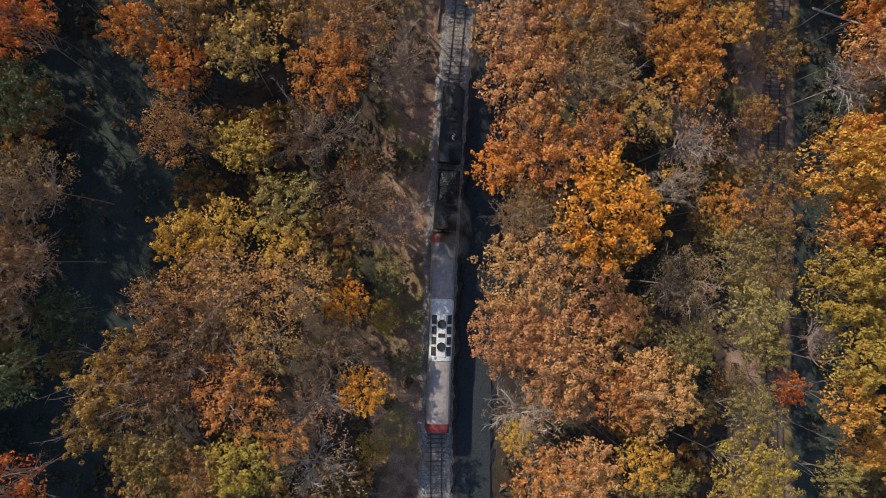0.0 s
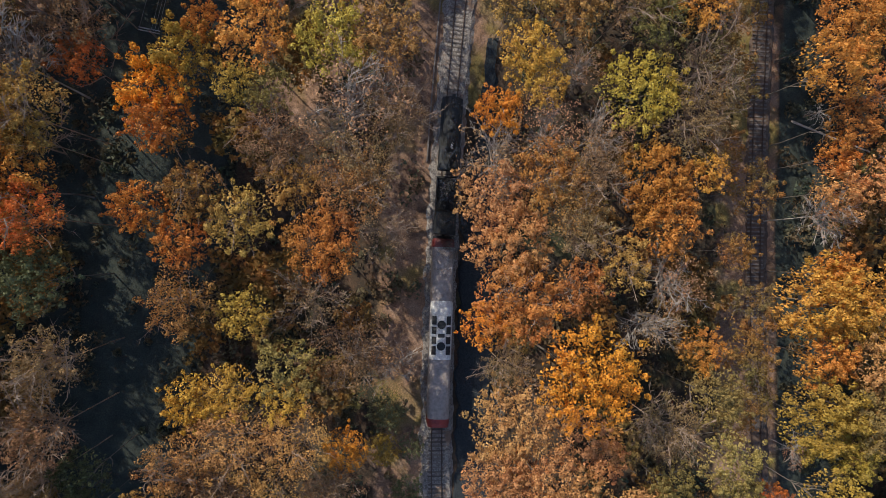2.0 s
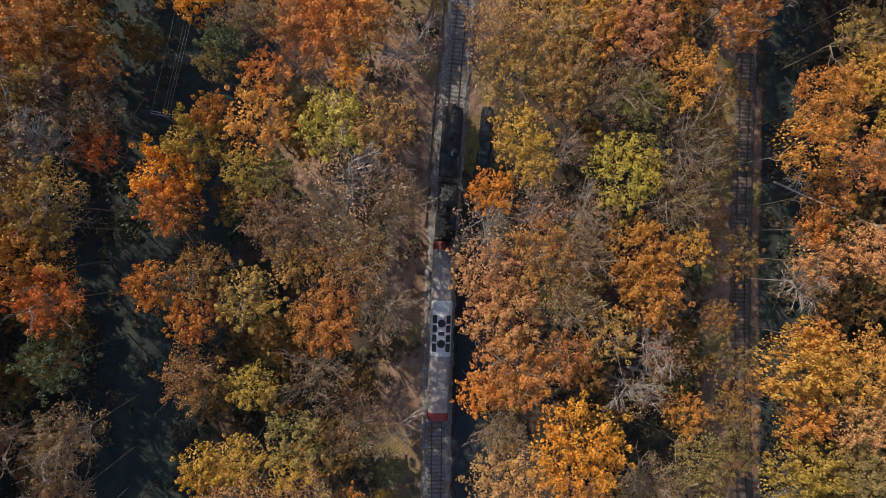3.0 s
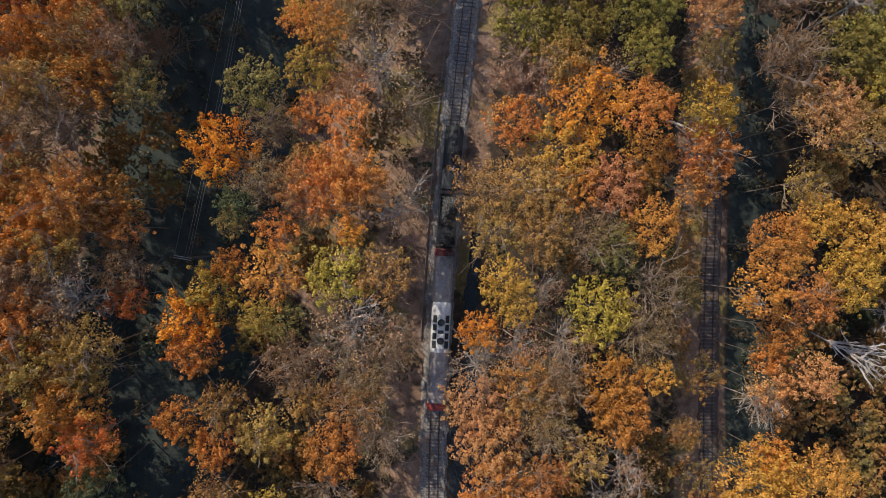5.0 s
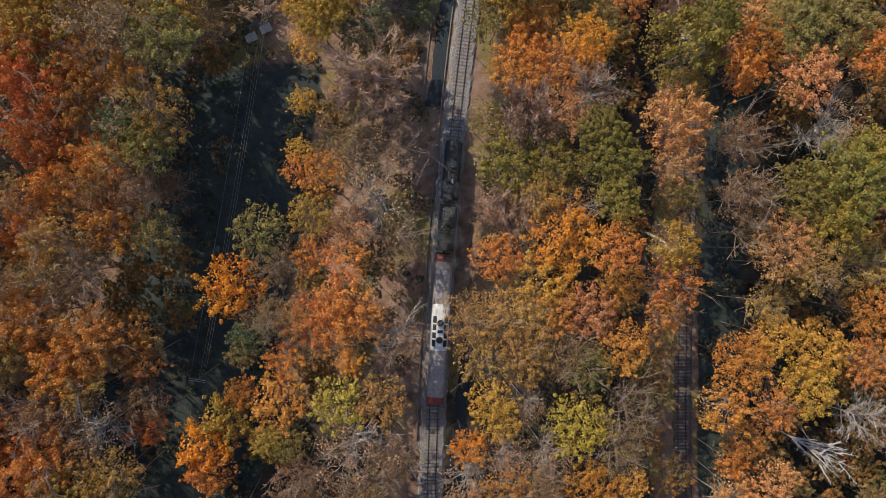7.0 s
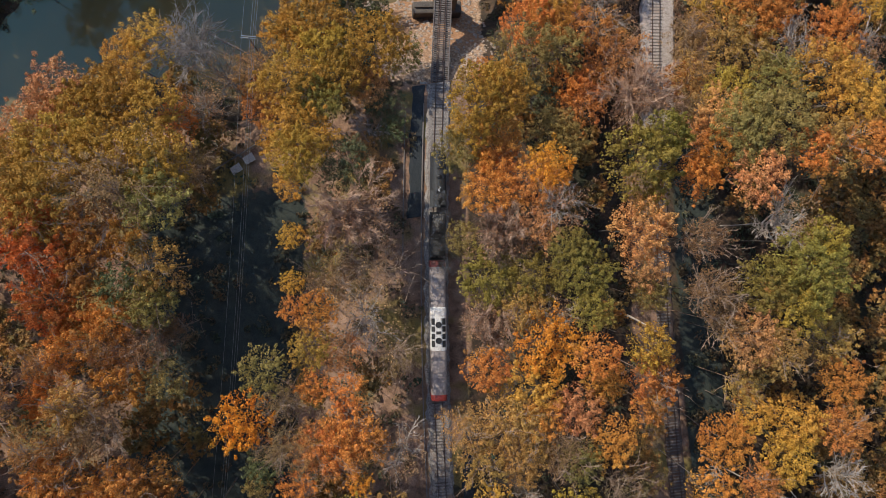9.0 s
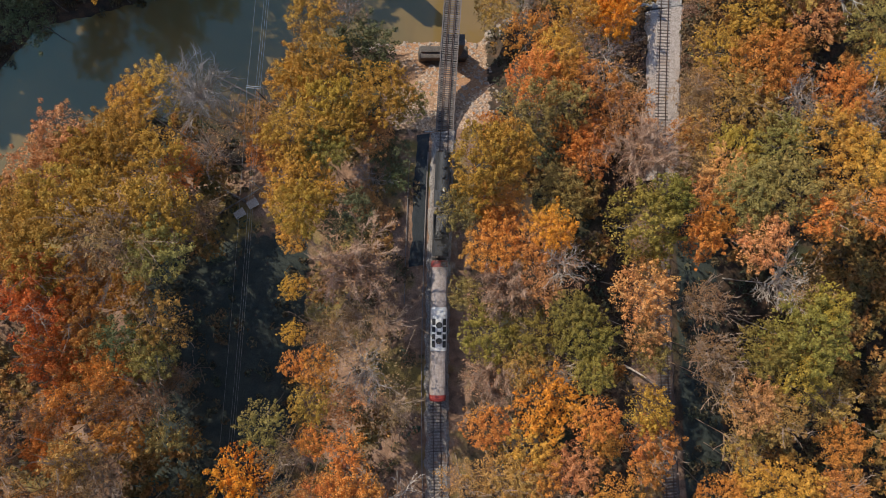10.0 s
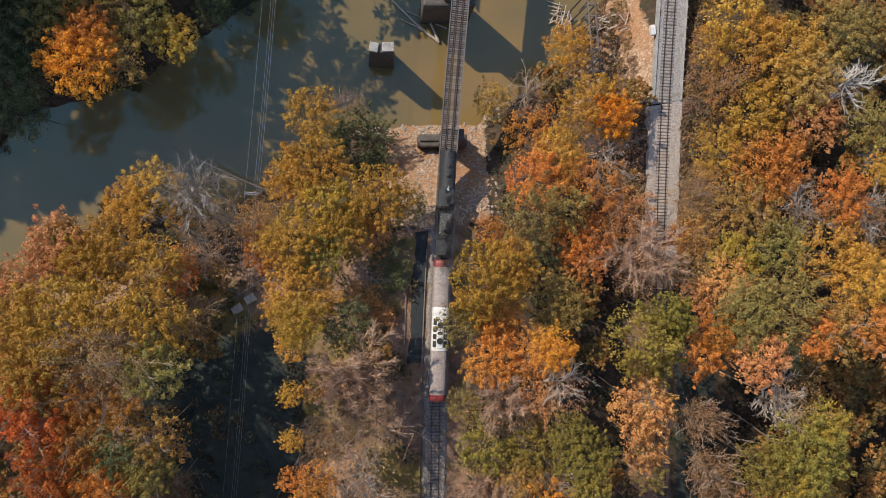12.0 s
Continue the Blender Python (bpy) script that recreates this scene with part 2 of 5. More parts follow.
def river_distance(x, y):
    """Metres from the river's edge, less than nought in the water."""
    px, py = np.asarray(x, float), np.asarray(y, float)
    best, inside = np.full(px.shape, 1e9), np.zeros(px.shape, bool)
    for (ax, ay), (bx, by) in zip(RIVER, RIVER[1:] + RIVER[:1]):
        dx, dy = bx - ax, by - ay
        k = np.clip(((px - ax) * dx + (py - ay) * dy) / (dx * dx + dy * dy), 0, 1)
        best = np.minimum(best, np.hypot(px - ax - k * dx, py - ay - k * dy))
        cross = (ay > py) != (by > py)
        inside ^= cross & (px < dx * (py - ay) / (dy if dy else 1e-9) + ax)
    return np.where(inside, -best, best)


def smooth_step(a, b, v):
    k = np.clip((v - a) / (b - a), 0, 1)
    return k * k * (3 - 2 * k)


def ground_z(x, y):
    x, y = np.asarray(x, float), np.asarray(y, float)
    d_main, d_side = x - main_x(np.clip(y, -80, 200)), x - side_x(np.clip(y, -80, 200))
    base = -0.6 - 4.4 * smooth_step(9, 26, -d_main) - 1.2 * smooth_step(6, 14, d_main) * smooth_step(6, 14, -d_side) - 1.5 * smooth_step(6, 20, d_side)
    # added rise west of the view; trees on it shade the clearing
    base = base + 15.0 * smooth_step(-63, -92, x) * smooth_step(62, 40, y)
    d = river_distance(x, y)
    bank = smooth_step(-3, 26, d)
    lift = -22.0 + (base + 22.0) * bank
    side_fill = np.maximum(0, smooth_step(7, 3, np.abs(d_side)) * smooth_step(136, 133, y))
    main_fill = np.maximum(0, smooth_step(9, 4, np.abs(d_main + 1.5)) * smooth_step(117.5, 115, y))
    fill = np.maximum(side_fill, main_fill)
    z = lift + (base - lift) * fill
    z = np.where(y > 168, np.minimum(z, -6 + 0 * z), z)
    wob = 0.35 * np.sin(x * 0.31 + 1.7 * np.sin(y * 0.13)) * np.cos(y * 0.27 + x * 0.05) + 0.15 * np.sin(x * 1.1 + y * 0.7)
    flat = np.minimum(smooth_step(3, 7, np.abs(d_main)), smooth_step(3, 7, np.abs(d_side)))
    return z + wob * flat


def axis_steps(lo, hi, step):
    mid = list(np.arange(lo, hi + 0.01, step))
    out, grow = [], step
    while sum(out) < 2500:
        grow *= 1.35
        out.append(grow)
    far = np.cumsum(out)
    return np.array([lo - v for v in far[::-1]] + mid + [hi + v for v in far])


def build_ground():
    gx, gy = axis_steps(-95, 140, 1.5), axis_steps(-70, 215, 1.5)
    X, Y = np.meshgrid(gx, gy)
    Z = ground_z(X, Y)
    nx, ny = len(gx), len(gy)
    idx = np.arange(nx * ny).reshape(ny, nx)
    faces = np.stack([idx[:-1, :-1], idx[:-1, 1:], idx[1:, 1:], idx[1:, :-1]], -1).reshape(-1, 4).tolist()
    me = raw_mesh("ground", np.stack([X, Y, Z], -1).reshape(-1, 3).tolist(), faces, GROUND, True)
    near = np.abs(X - main_x(np.clip(Y, -80, 200)) + 1.5)
    d = river_distance(X, Y)
    stony = smooth_step(13, 8, near) * smooth_step(113, 117, Y) * smooth_step(26, 22, d) * smooth_step(150, 144, Y)
    stony = np.maximum(stony, smooth_step(11, 6, np.abs(X - 66)) * smooth_step(133, 139, Y) * smooth_step(24, 17, d))
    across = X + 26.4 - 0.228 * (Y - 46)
    # shade painted over the grassy clearing under the power line
    painted_shade = smooth_step(12, 9, across) * smooth_step(-24, -17, across) * smooth_step(108, 92, Y)
    left = main_x(np.clip(Y, -80, 200)) - X
    verge = smooth_step(10.5, 7, left) * smooth_step(1, 2.5, left) * smooth_step(118, 114, Y)
    verge = np.maximum(verge, smooth_step(8, 4, -left) * smooth_step(30, 50, Y) * smooth_step(118, 114, Y))
    right = X - side_x(np.clip(Y, -80, 200))
    # verge colour held back right of the second track, where shade is painted
    verge = np.maximum(verge, 0.95 * smooth_step(5.4, 3.8, np.abs(right + 1.4)) * smooth_step(100, 90, Y) * (1 - smooth_step(0.5, 1.8, right) * smooth_step(44, 54, Y)))
    # a strip of painted shade right of the second track
    painted_shade = np.maximum(painted_shade, smooth_step(2.9, 4.6, right) * smooth_step(13, 10, right) * smooth_step(106, 96, Y))
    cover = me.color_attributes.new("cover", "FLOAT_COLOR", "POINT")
    cover.data.foreach_set("color", np.stack([stony, painted_shade, verge, np.ones_like(X)], -1).reshape(-1).tolist())
    tagged(new("ground", me), "leaf-littered woodland floor sloping down to the river", kind="structure")
    verts = [(-900, 60, -20), (900, 60, -20), (900, 900, -20), (-900, 900, -20)]
    tagged(new("water", raw_mesh("water", verts, [(0, 1, 2, 3)], WATER)), "still muddy brown river with dark reflections", kind="structure")


build_ground()


# ---- tracks ----
def track_bed(name, line, y0, y1, half, mat, z, shift=0.0, fade=0.0):
    rows = []
    y = y0
    while y < y1 + 0.01:
        x = line(y) + shift
        wob = 0.22 * math.sin(y * 0.8) + 0.2 * math.sin(y * 2.1 + 1) + 0.3 * noise.noise((x, y * 0.6, z))
        if fade:
            half = max(0.05, min(half, (y1 - y) / fade))
            x += 0.4 * wob
        rows.append([(x - half - 0.9 + wob, y, z - 0.75), (x - half + 0.5 * wob, y, z), (x - 0.8, y, z + 0.02), (x + 0.8, y, z + 0.02), (x + half - 0.4 * wob, y, z), (x + half + 0.9 + wob, y, z - 0.75)])
        y += 1.0
    return strip(name, rows, mat)


def rail(line, y0, y1, off, parent, z=0.0):
    rows = []
    y = y0
    while y < y1 + 0.01:
        x = line(y) + off
        rows.append([(x - 0.07, y, z - 0.15), (x - 0.035, y, z - 0.1), (x - 0.035, y, z), (x + 0.035, y, z), (x + 0.035, y, z - 0.1), (x + 0.07, y, z - 0.15)])
        y += 2.0
    ob = strip("rail", rows, STEEL_RUST)
    del ob["kind"]
    ob.parent = parent
    return ob


def sleepers(line, turn, y0, y1, step, parent, length=2.6, wide=0.23, z=-0.15):
    bm = bmesh.new()
    box(bm, 0, 0, -0.09, length, wide, 0.18, 0.02)
    first = part("sleeper", bm, TIMBER, parent)
    me = first.data
    rng = random.Random(5)
    first.matrix_basis = pose(line(y0), y0, z, 0, 0, turn(y0))
    y = y0 + step
    while y < y1:
        same_part("sleeper", me, parent, pose(line(y) + rng.uniform(-0.06, 0.06), y + rng.uniform(-0.03, 0.03), z, 0, 0, turn(y) + rng.uniform(-1.5, 1.5)))
        y += step


def build_tracks():
    track_bed("ballast_main", main_x, -70, 116, 1.9, OILY_BALLAST, -0.22)
    track_bed("gravel_road", main_x, -70, 48, 2.3, SHADED_CINDER, -0.42, 5.3, 12.0)
    # the apron's dark colour stands in for the trees' shade on it
    track_bed("gravel_apron", main_x, 91, 116, 1.1, SHADED_CINDER, -0.42, -4.2)
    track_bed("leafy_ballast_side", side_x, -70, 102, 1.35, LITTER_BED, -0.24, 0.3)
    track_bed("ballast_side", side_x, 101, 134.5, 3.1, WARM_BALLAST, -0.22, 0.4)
    main = empty("main_track", None, "rusty railway track on dark wooden sleepers", "railway track", kind="structure")
    for off in (-0.755, 0.755):
        rail(main_x, -70, 116, off, main)
    sleepers(main_x, main_turn, -60, 116, 0.62, main)
    side = empty("side_track", None, "disused rusty railway track strewn with leaves", "railway track", kind="structure")
    for off in (-0.755, 0.755):
        rail(side_x, -70, 190, off, side)
    sleepers(side_x, side_turn, 4, 190, 0.62, side)


build_tracks()


# ---- bridges and piers ----
def loft_box(bm, top, foot, z1, z0):
    """A battered block that widens from its top to its foot."""
    rings = [[bm.verts.new((sx * w / 2, sy * d / 2, z)) for sx, sy in ((-1, -1), (1, -1), (1, 1), (-1, 1))] for (w, d), z in ((top, z1), (foot, z0))]
    for i in range(4):
        bm.faces.new((rings[0][i], rings[1][i], rings[1][(i + 1) % 4], rings[0][(i + 1) % 4]))
    bm.faces.new(rings[0])
    bmesh.ops.recalc_face_normals(bm, faces=bm.faces)
    bmesh.ops.bevel(bm, geom=list(bm.edges), offset=0.25, segments=2, affect="EDGES", profile=0.5)


def build_bridge():
    bridge = empty("railway_bridge", None, "open-deck steel girder railway bridge with close-set timber ties", "bridge", kind="structure")
    for off in (-1.05, 1.05):
        rows = []
        y = 116.2
        while y < 200:
            x = main_x(y) + off
            rows.append([(x - 0.22, y, -0.5), (x - 0.22, y, -2.9), (x + 0.22, y, -2.9), (x + 0.22, y, -0.5), (x - 0.22, y, -0.5)])
            y += 2.0
        ob = strip("girder", rows, DARK_GREY)
        del ob["kind"]
        ob.parent = bridge
    for off in (-0.755, -0.45, 0.45, 0.755):
        rail(main_x, 116, 200, off, bridge)
    for off in (-1.68, 1.68):
        rows = []
        y = 116.0
        while y < 200:
            x = main_x(y) + off
            rows.append([(x - 0.09, y, -0.15), (x - 0.09, y, 0.06), (x + 0.09, y, 0.06), (x + 0.09, y, -0.15)])
            y += 2.0
        ob = strip("guard_timber", rows, TIMBER)
        del ob["kind"]
        ob.parent = bridge
    sleepers(main_x, main_turn, 116.3, 200, 0.4, bridge, 3.4, 0.26, -0.15)
    rng = random.Random(3)
    bm = bmesh.new()
    box(bm, main_x(116) - 0.5, 115.2, -4.0, 7.0, 1.6, 6.6, 0.06, main_turn(116))
    part("abutment", bm, CONCRETE, bridge, "weathered concrete bridge abutment")
    bm = bmesh.new()
    box(bm, 28.6, 133.8, -14.6, 10.2, 2.6, 6.0, 0.35, -7)
    box(bm, 30.0, 133.8, -7.2, 4.4, 2.2, 9.0, 0.1, -7)
    box(bm, 26.4, 134.3, -11.4, 5.0, 0.7, 0.5, 0.1, -7)
    part("pier", bm, SHADED_STONE, bridge, "stained stone pier with a ledge, its shade painted as dark stone")
    bm = bmesh.new()
    box(bm, 33.5, 161.5, -14, 10.5, 4.2, 15, 0.5, -7)
    box(bm, 34.6, 161.5, -5.0, 4.4, 2.6, 5.0, 0.1, -7)
    part("pier", bm, SHADED_STONE, bridge, "broad stone pier standing in the water")
    # the second bridge, ballasted
    side = empty("ballasted_bridge", None, "concrete ballast-deck railway bridge with railing posts", "bridge", kind="structure")
    rows, edge_l, edge_r = [], [], []
    y = 134.3
    while y < 200:
        x = side_x(y) + 0.4
        rows.append([(x - 2.8, y, -1.3), (x - 2.8, y, -0.24), (x + 2.8, y, -0.24), (x + 2.8, y, -1.3), (x - 2.8, y, -1.3)])
        edge_l.append([(x - 2.95, y, -1.5), (x - 2.95, y, 0.05), (x - 2.6, y, 0.05), (x - 2.6, y, -0.2)])
        edge_r.append([(x + 2.6, y, -0.2), (x + 2.6, y, 0.05), (x + 2.95, y, 0.05), (x + 2.95, y, -1.5)])
        y += 1.5
    for name, r, m in (("deck", rows, BALLAST), ("kerb", edge_l, CONCRETE), ("kerb", edge_r, CONCRETE)):
        ob = strip(name, r, m)
        del ob["kind"]
        ob.parent = side
    bm = bmesh.new()
    box(bm, side_x(134.4) + 0.4, 134.6, -3.6, 10.4, 0.8, 6.5, 0.05, side_turn(134))
    part("abutment", bm, CONCRETE, side, "pale concrete wing wall")
    for i in range(18):
        y = 136 + i * 2.0
        bm = bmesh.new()
        box(bm, side_x(y) + 3.45, y, -0.25, 0.12, 0.12, 1.3, 0.02)
        box(bm, side_x(y) + 3.25, y, -0.85, 0.6, 0.1, 0.1)
        part("railing_post", bm, WHITE, side)
    for y in (160, 178):
        bm = bmesh.new()
        box(bm, side_x(y) + 0.6, y, -11.4, 3.6, 1.8, 20, 0.1, side_turn(y))
        part("pier", bm, CONCRETE, side)
    # the lone pier of an older bridge
    lone = empty("old_pier", pose(18.7, 153.4, -7.8, 0, 0, -12), "broken stone pier of an old bridge in the river", "bridge pier", kind="structure")
    bm = bmesh.new()
    loft_box(bm, (4.7, 2.2), (5.6, 3.4), -0.4, -14)
    # the shaft's shade is in its colour, below the pale caps
    part("shaft", bm, SHADED_STONE, lone)
    for dx in (-1.5, 1.35):
        bm = bmesh.new()
        box(bm, dx, 0.1 * dx, -0.2, 2.1 + 0.2 * dx, 1.9, 0.7, 0.12, 4 * dx)
        part("cap_stone", bm, CONCRETE, lone, "pale cracked capping stone")


build_bridge()


# ---- trees ----
def sprays_of(centres, normals, size, rng, stretch=1.5):
    """Leaf sprays: one small three-cornered spray each."""
    n = len(centres)
    t = np.cross(normals, rng.normal(size=(n, 3)))
    t /= np.linalg.norm(t, axis=1)[:, None] + 1e-9
    b = np.cross(normals, t)
    s = (size * rng.uniform(0.65, 1.35, n))[:, None]
    v = np.stack([centres - t * s * stretch * 0.5, centres - b * s * 0.55, centres + t * s * stretch * 0.4 + b * s * 0.45], 1)
    return v.reshape(-1, 3), np.arange(3 * n).reshape(-1, 3)


def unit(v):
    return v / (np.linalg.norm(v, axis=-1, keepdims=True) + 1e-9)


def crown_mesh(seed, boughs, sprays, leaf, fill, flat=0.55):
    """A crown one metre in half-width and one metre deep from top to skirt: boughs carry lobes, lobes carry sprays. fill: how far the sprays spread from their lobe."""
    rng = np.random.default_rng(seed)
    cs, ns = [], []
    p3, p5 = rng.uniform(0, 6.28, 2)
    for i in range(boughs):
        # sunflower spread over a dome with a lumpy outline
        k = (i + 0.5) / boughs
        a = i * 2.39996 + rng.uniform(-0.5, 0.5)
        lump = 1 + 0.07 * math.sin(3 * a + p3) + 0.06 * math.sin(5 * a + p5)
        r = math.sqrt(k) * 0.8 * lump * rng.uniform(0.84, 1.12)
        top = max(0.05, 1 - r * r) * flat
        c = np.array([r * math.cos(a), r * math.sin(a), 0.36 + top * rng.uniform(0.65, 1.05)])
        out = unit(np.array([math.cos(a), math.sin(a), 0.9 - 0.9 * r]))
        size = fill * rng.uniform(0.75, 1.3)
        # three tufts along the bough, the outermost the smallest
        for j in range(3):
            tuft = size * (1.05, 0.9, 0.7)[j]
            lobe = c + out * size * (0.7 * j - 0.65) * (0.4 + r) + rng.normal(size=3) * size * np.array([0.5, 0.5, 0.25])
            d = unit(rng.normal(size=(sprays, 3)) + np.array([0, 0, 0.6]))
            rad = tuft * 0.6 * rng.uniform(0.4, 1.0, sprays)[:, None] ** 0.45
            reach = (d @ out)[:, None] * out * rad * 0.35 * min(1.0, r + 0.3)
            cs.append(lobe + d * rad * np.array([1, 1, 0.75]) + reach)
            ns.append(unit(d + 0.5 * rng.normal(size=(sprays, 3))))
    # leaves inside the crown, which close it from above
    k = boughs * sprays * 4 // 5
    a, r = rng.uniform(0, 2 * math.pi, k), 0.86 * np.sqrt(rng.uniform(0, 1, k))
    cs.append(np.stack([r * np.cos(a), r * np.sin(a), 0.24 + (1 - r * r) * flat * rng.uniform(0.45, 1.0, k)], 1))
    ns.append(unit(rng.normal(size=(k, 3)) + np.array([0, 0, 0.8])))
    size = np.full(sum(len(c) for c in cs), leaf)
    size[-k:] *= 1.3
    v, f = sprays_of(np.concatenate(cs), np.concatenate(ns), size, rng)
    return raw_mesh("crown", v.tolist(), f.tolist(), LEAF)


def limb_mesh(seed, limbs, twigs, mat, low=0.3, wide=0.9, thick=0.03, rise=0.24, fine=0, stout=0.0042):
    """Trunk, limbs, branches and twigs of a tree one metre high and one metre in half-width at the crown."""
    rng = np.random.default_rng(seed)
    verts, faces = [], []

    def seg(a, b, r0, r1, sides):
        d = unit(b - a)
        u = unit(np.cross(d, np.array([0.31, 0.87, 0.37])))
        w = np.cross(d, u)
        n = len(verts)
        for p, r in ((a, r0), (b, r1)):
            for k in range(sides):
                ang = 2 * math.pi * k / sides
                # widths in the plan are scaled with the crown, heights with the tree
                verts.append(p + r * (u * math.cos(ang) + w * math.sin(ang)))
        for k in range(sides):
            faces.append((n + k, n + (k + 1) % sides, n + sides + (k + 1) % sides, n + sides + k))

    def spike(a, b, r):
        """A twig that tapers to its tip."""
        d = unit(b - a)
        u = unit(np.cross(d, np.array([0.31, 0.87, 0.37])))
        w = np.cross(d, u)
        n = len(verts)
        verts.extend([a + r * u, a - 0.5 * r * u + 0.87 * r * w, a - 0.5 * r * u - 0.87 * r * w, b])
        faces.extend([(n, n + 1, n + 3), (n + 1, n + 2, n + 3), (n + 2, n, n + 3)])

    squat = np.array([1, 1, 0.23])

    def branch(a, d, length, r, depth):
        p, steps = a, (3, 2)[depth]
        for i in range(steps):
            d = unit(d + rng.normal(size=3) * 0.17 + np.array([0, 0, 0.07]))
            q = p + d * squat * length / steps
            seg(p, q, r * (1 - 0.65 * i / steps), r * (1 - 0.65 * (i + 1) / steps), 4 if depth < 1 else 3)
            for _ in range(twigs if depth == 0 else 0):
                side = unit(d + rng.normal(size=3) * 0.55)
                branch(p + (q - p) * rng.uniform(0.3, 1), side, length * rng.uniform(0.4, 0.65), r * 0.55, 1)
            for _ in range(fine if depth else fine // 2):
                side = unit(d + rng.normal(size=3) * 0.5 + np.array([0, 0, 0.1]))
                at = p + (q - p) * rng.uniform(0.2, 1)
                spike(at, at + side * squat * rng.uniform(0.14, 0.3), stout)
            p = q

    p = np.zeros(3)
    lean = rng.normal(size=3) * 0.02
    for i in range(4):
        q = np.array([lean[0] * i, lean[1] * i, (i + 1) * 0.17])
        seg(p, q, thick * (1.25 if i == 0 else 1 - 0.14 * i), thick * (1 - 0.14 * (i + 1)), 7)
        p = q
    for i in range(limbs):
        a = 2.4 * i + rng.uniform(-0.4, 0.4)
        h = low + (0.68 - low) * (i + 0.5) / limbs if low < 0.45 else 0.5 + 0.17 * (i + 0.5) / limbs
        out = wide * rng.uniform(0.7, 1.05) * (1 - 0.45 * (i + 0.5) / limbs)
        d = np.array([math.cos(a) * out, math.sin(a) * out, 4 * rise + 0.5 * rng.random()])
        branch(np.array([lean[0] * 3 * h, lean[1] * 3 * h, h]), unit(d), np.linalg.norm(d), thick * 0.45, 0)
    return raw_mesh("trunk", [v.tolist() for v in verts], faces, mat)


# broad full crowns, thin crowns that let the ground through, and bare ones
FULL = [crown_mesh(10 + i, 25 + 3 * i, 48, 0.036, 0.165) for i in range(6)]
DENSE = [crown_mesh(30 + i, 34 + 3 * i, 58, 0.035, 0.145, 0.65) for i in range(3)]
THIN = [crown_mesh(50 + i, 24 + i, 36, 0.034, 0.21) for i in range(4)]
WISPY = [crown_mesh(70 + i, 13, 20, 0.034, 0.26) for i in range(3)]
# coarse thick crowns for mostly unseen trees that block the sun
SHADE = [crown_mesh(88 + i, 14, 16, 0.26, 0.28) for i in range(2)]
SLIGHT = [crown_mesh(60 + i, 20 + 2 * i, 40, 0.044, 0.18) for i in range(4)]
SPARE = [crown_mesh(85 + i, 7, 5, 0.36, 0.3) for i in range(2)]
SMALL = [crown_mesh(80 + i, 14, 16, 0.12, 0.24) for i in range(4)]
TRUNK = [limb_mesh(90 + i, 6, 0, BARK, low=0.5, wide=0.7, thick=0.022) for i in range(3)]
BRANCHY = [limb_mesh(110 + i, 9, 1, TWIG, low=0.5, wide=0.8, thick=0.022, fine=4) for i in range(3)]
BARE = [limb_mesh(130 + i, 11, 2, TWIG, low=0.46, wide=0.9, thick=0.022, fine=7) for i in range(3)]
TANGLE = [limb_mesh(140 + i, 18, 2, RUSSET_TWIG, low=0.5, wide=0.8, thick=0.024, rise=0.2, fine=26, stout=0.0055) for i in range(2)]
PALE = [limb_mesh(150 + i, 11, 2, PALE_BARK, low=0.5, wide=0.9, thick=0.024, rise=0.1, fine=7) for i in range(3)]
FALLEN = limb_mesh(170, 9, 1, PALE_BARK, low=0.5, wide=0.75, thick=0.04, rise=0.12, fine=5)
ASHEN = [limb_mesh(165 + i, 17, 2, PALE_BARK, low=0.5, wide=0.9, thick=0.02, rise=0.22, fine=9) for i in range(2)]
DEAD = [limb_mesh(160 + i, 12, 2, WHITE_BARK, low=0.5, wide=0.95, thick=0.034, rise=0.06, fine=5) for i in range(2)]

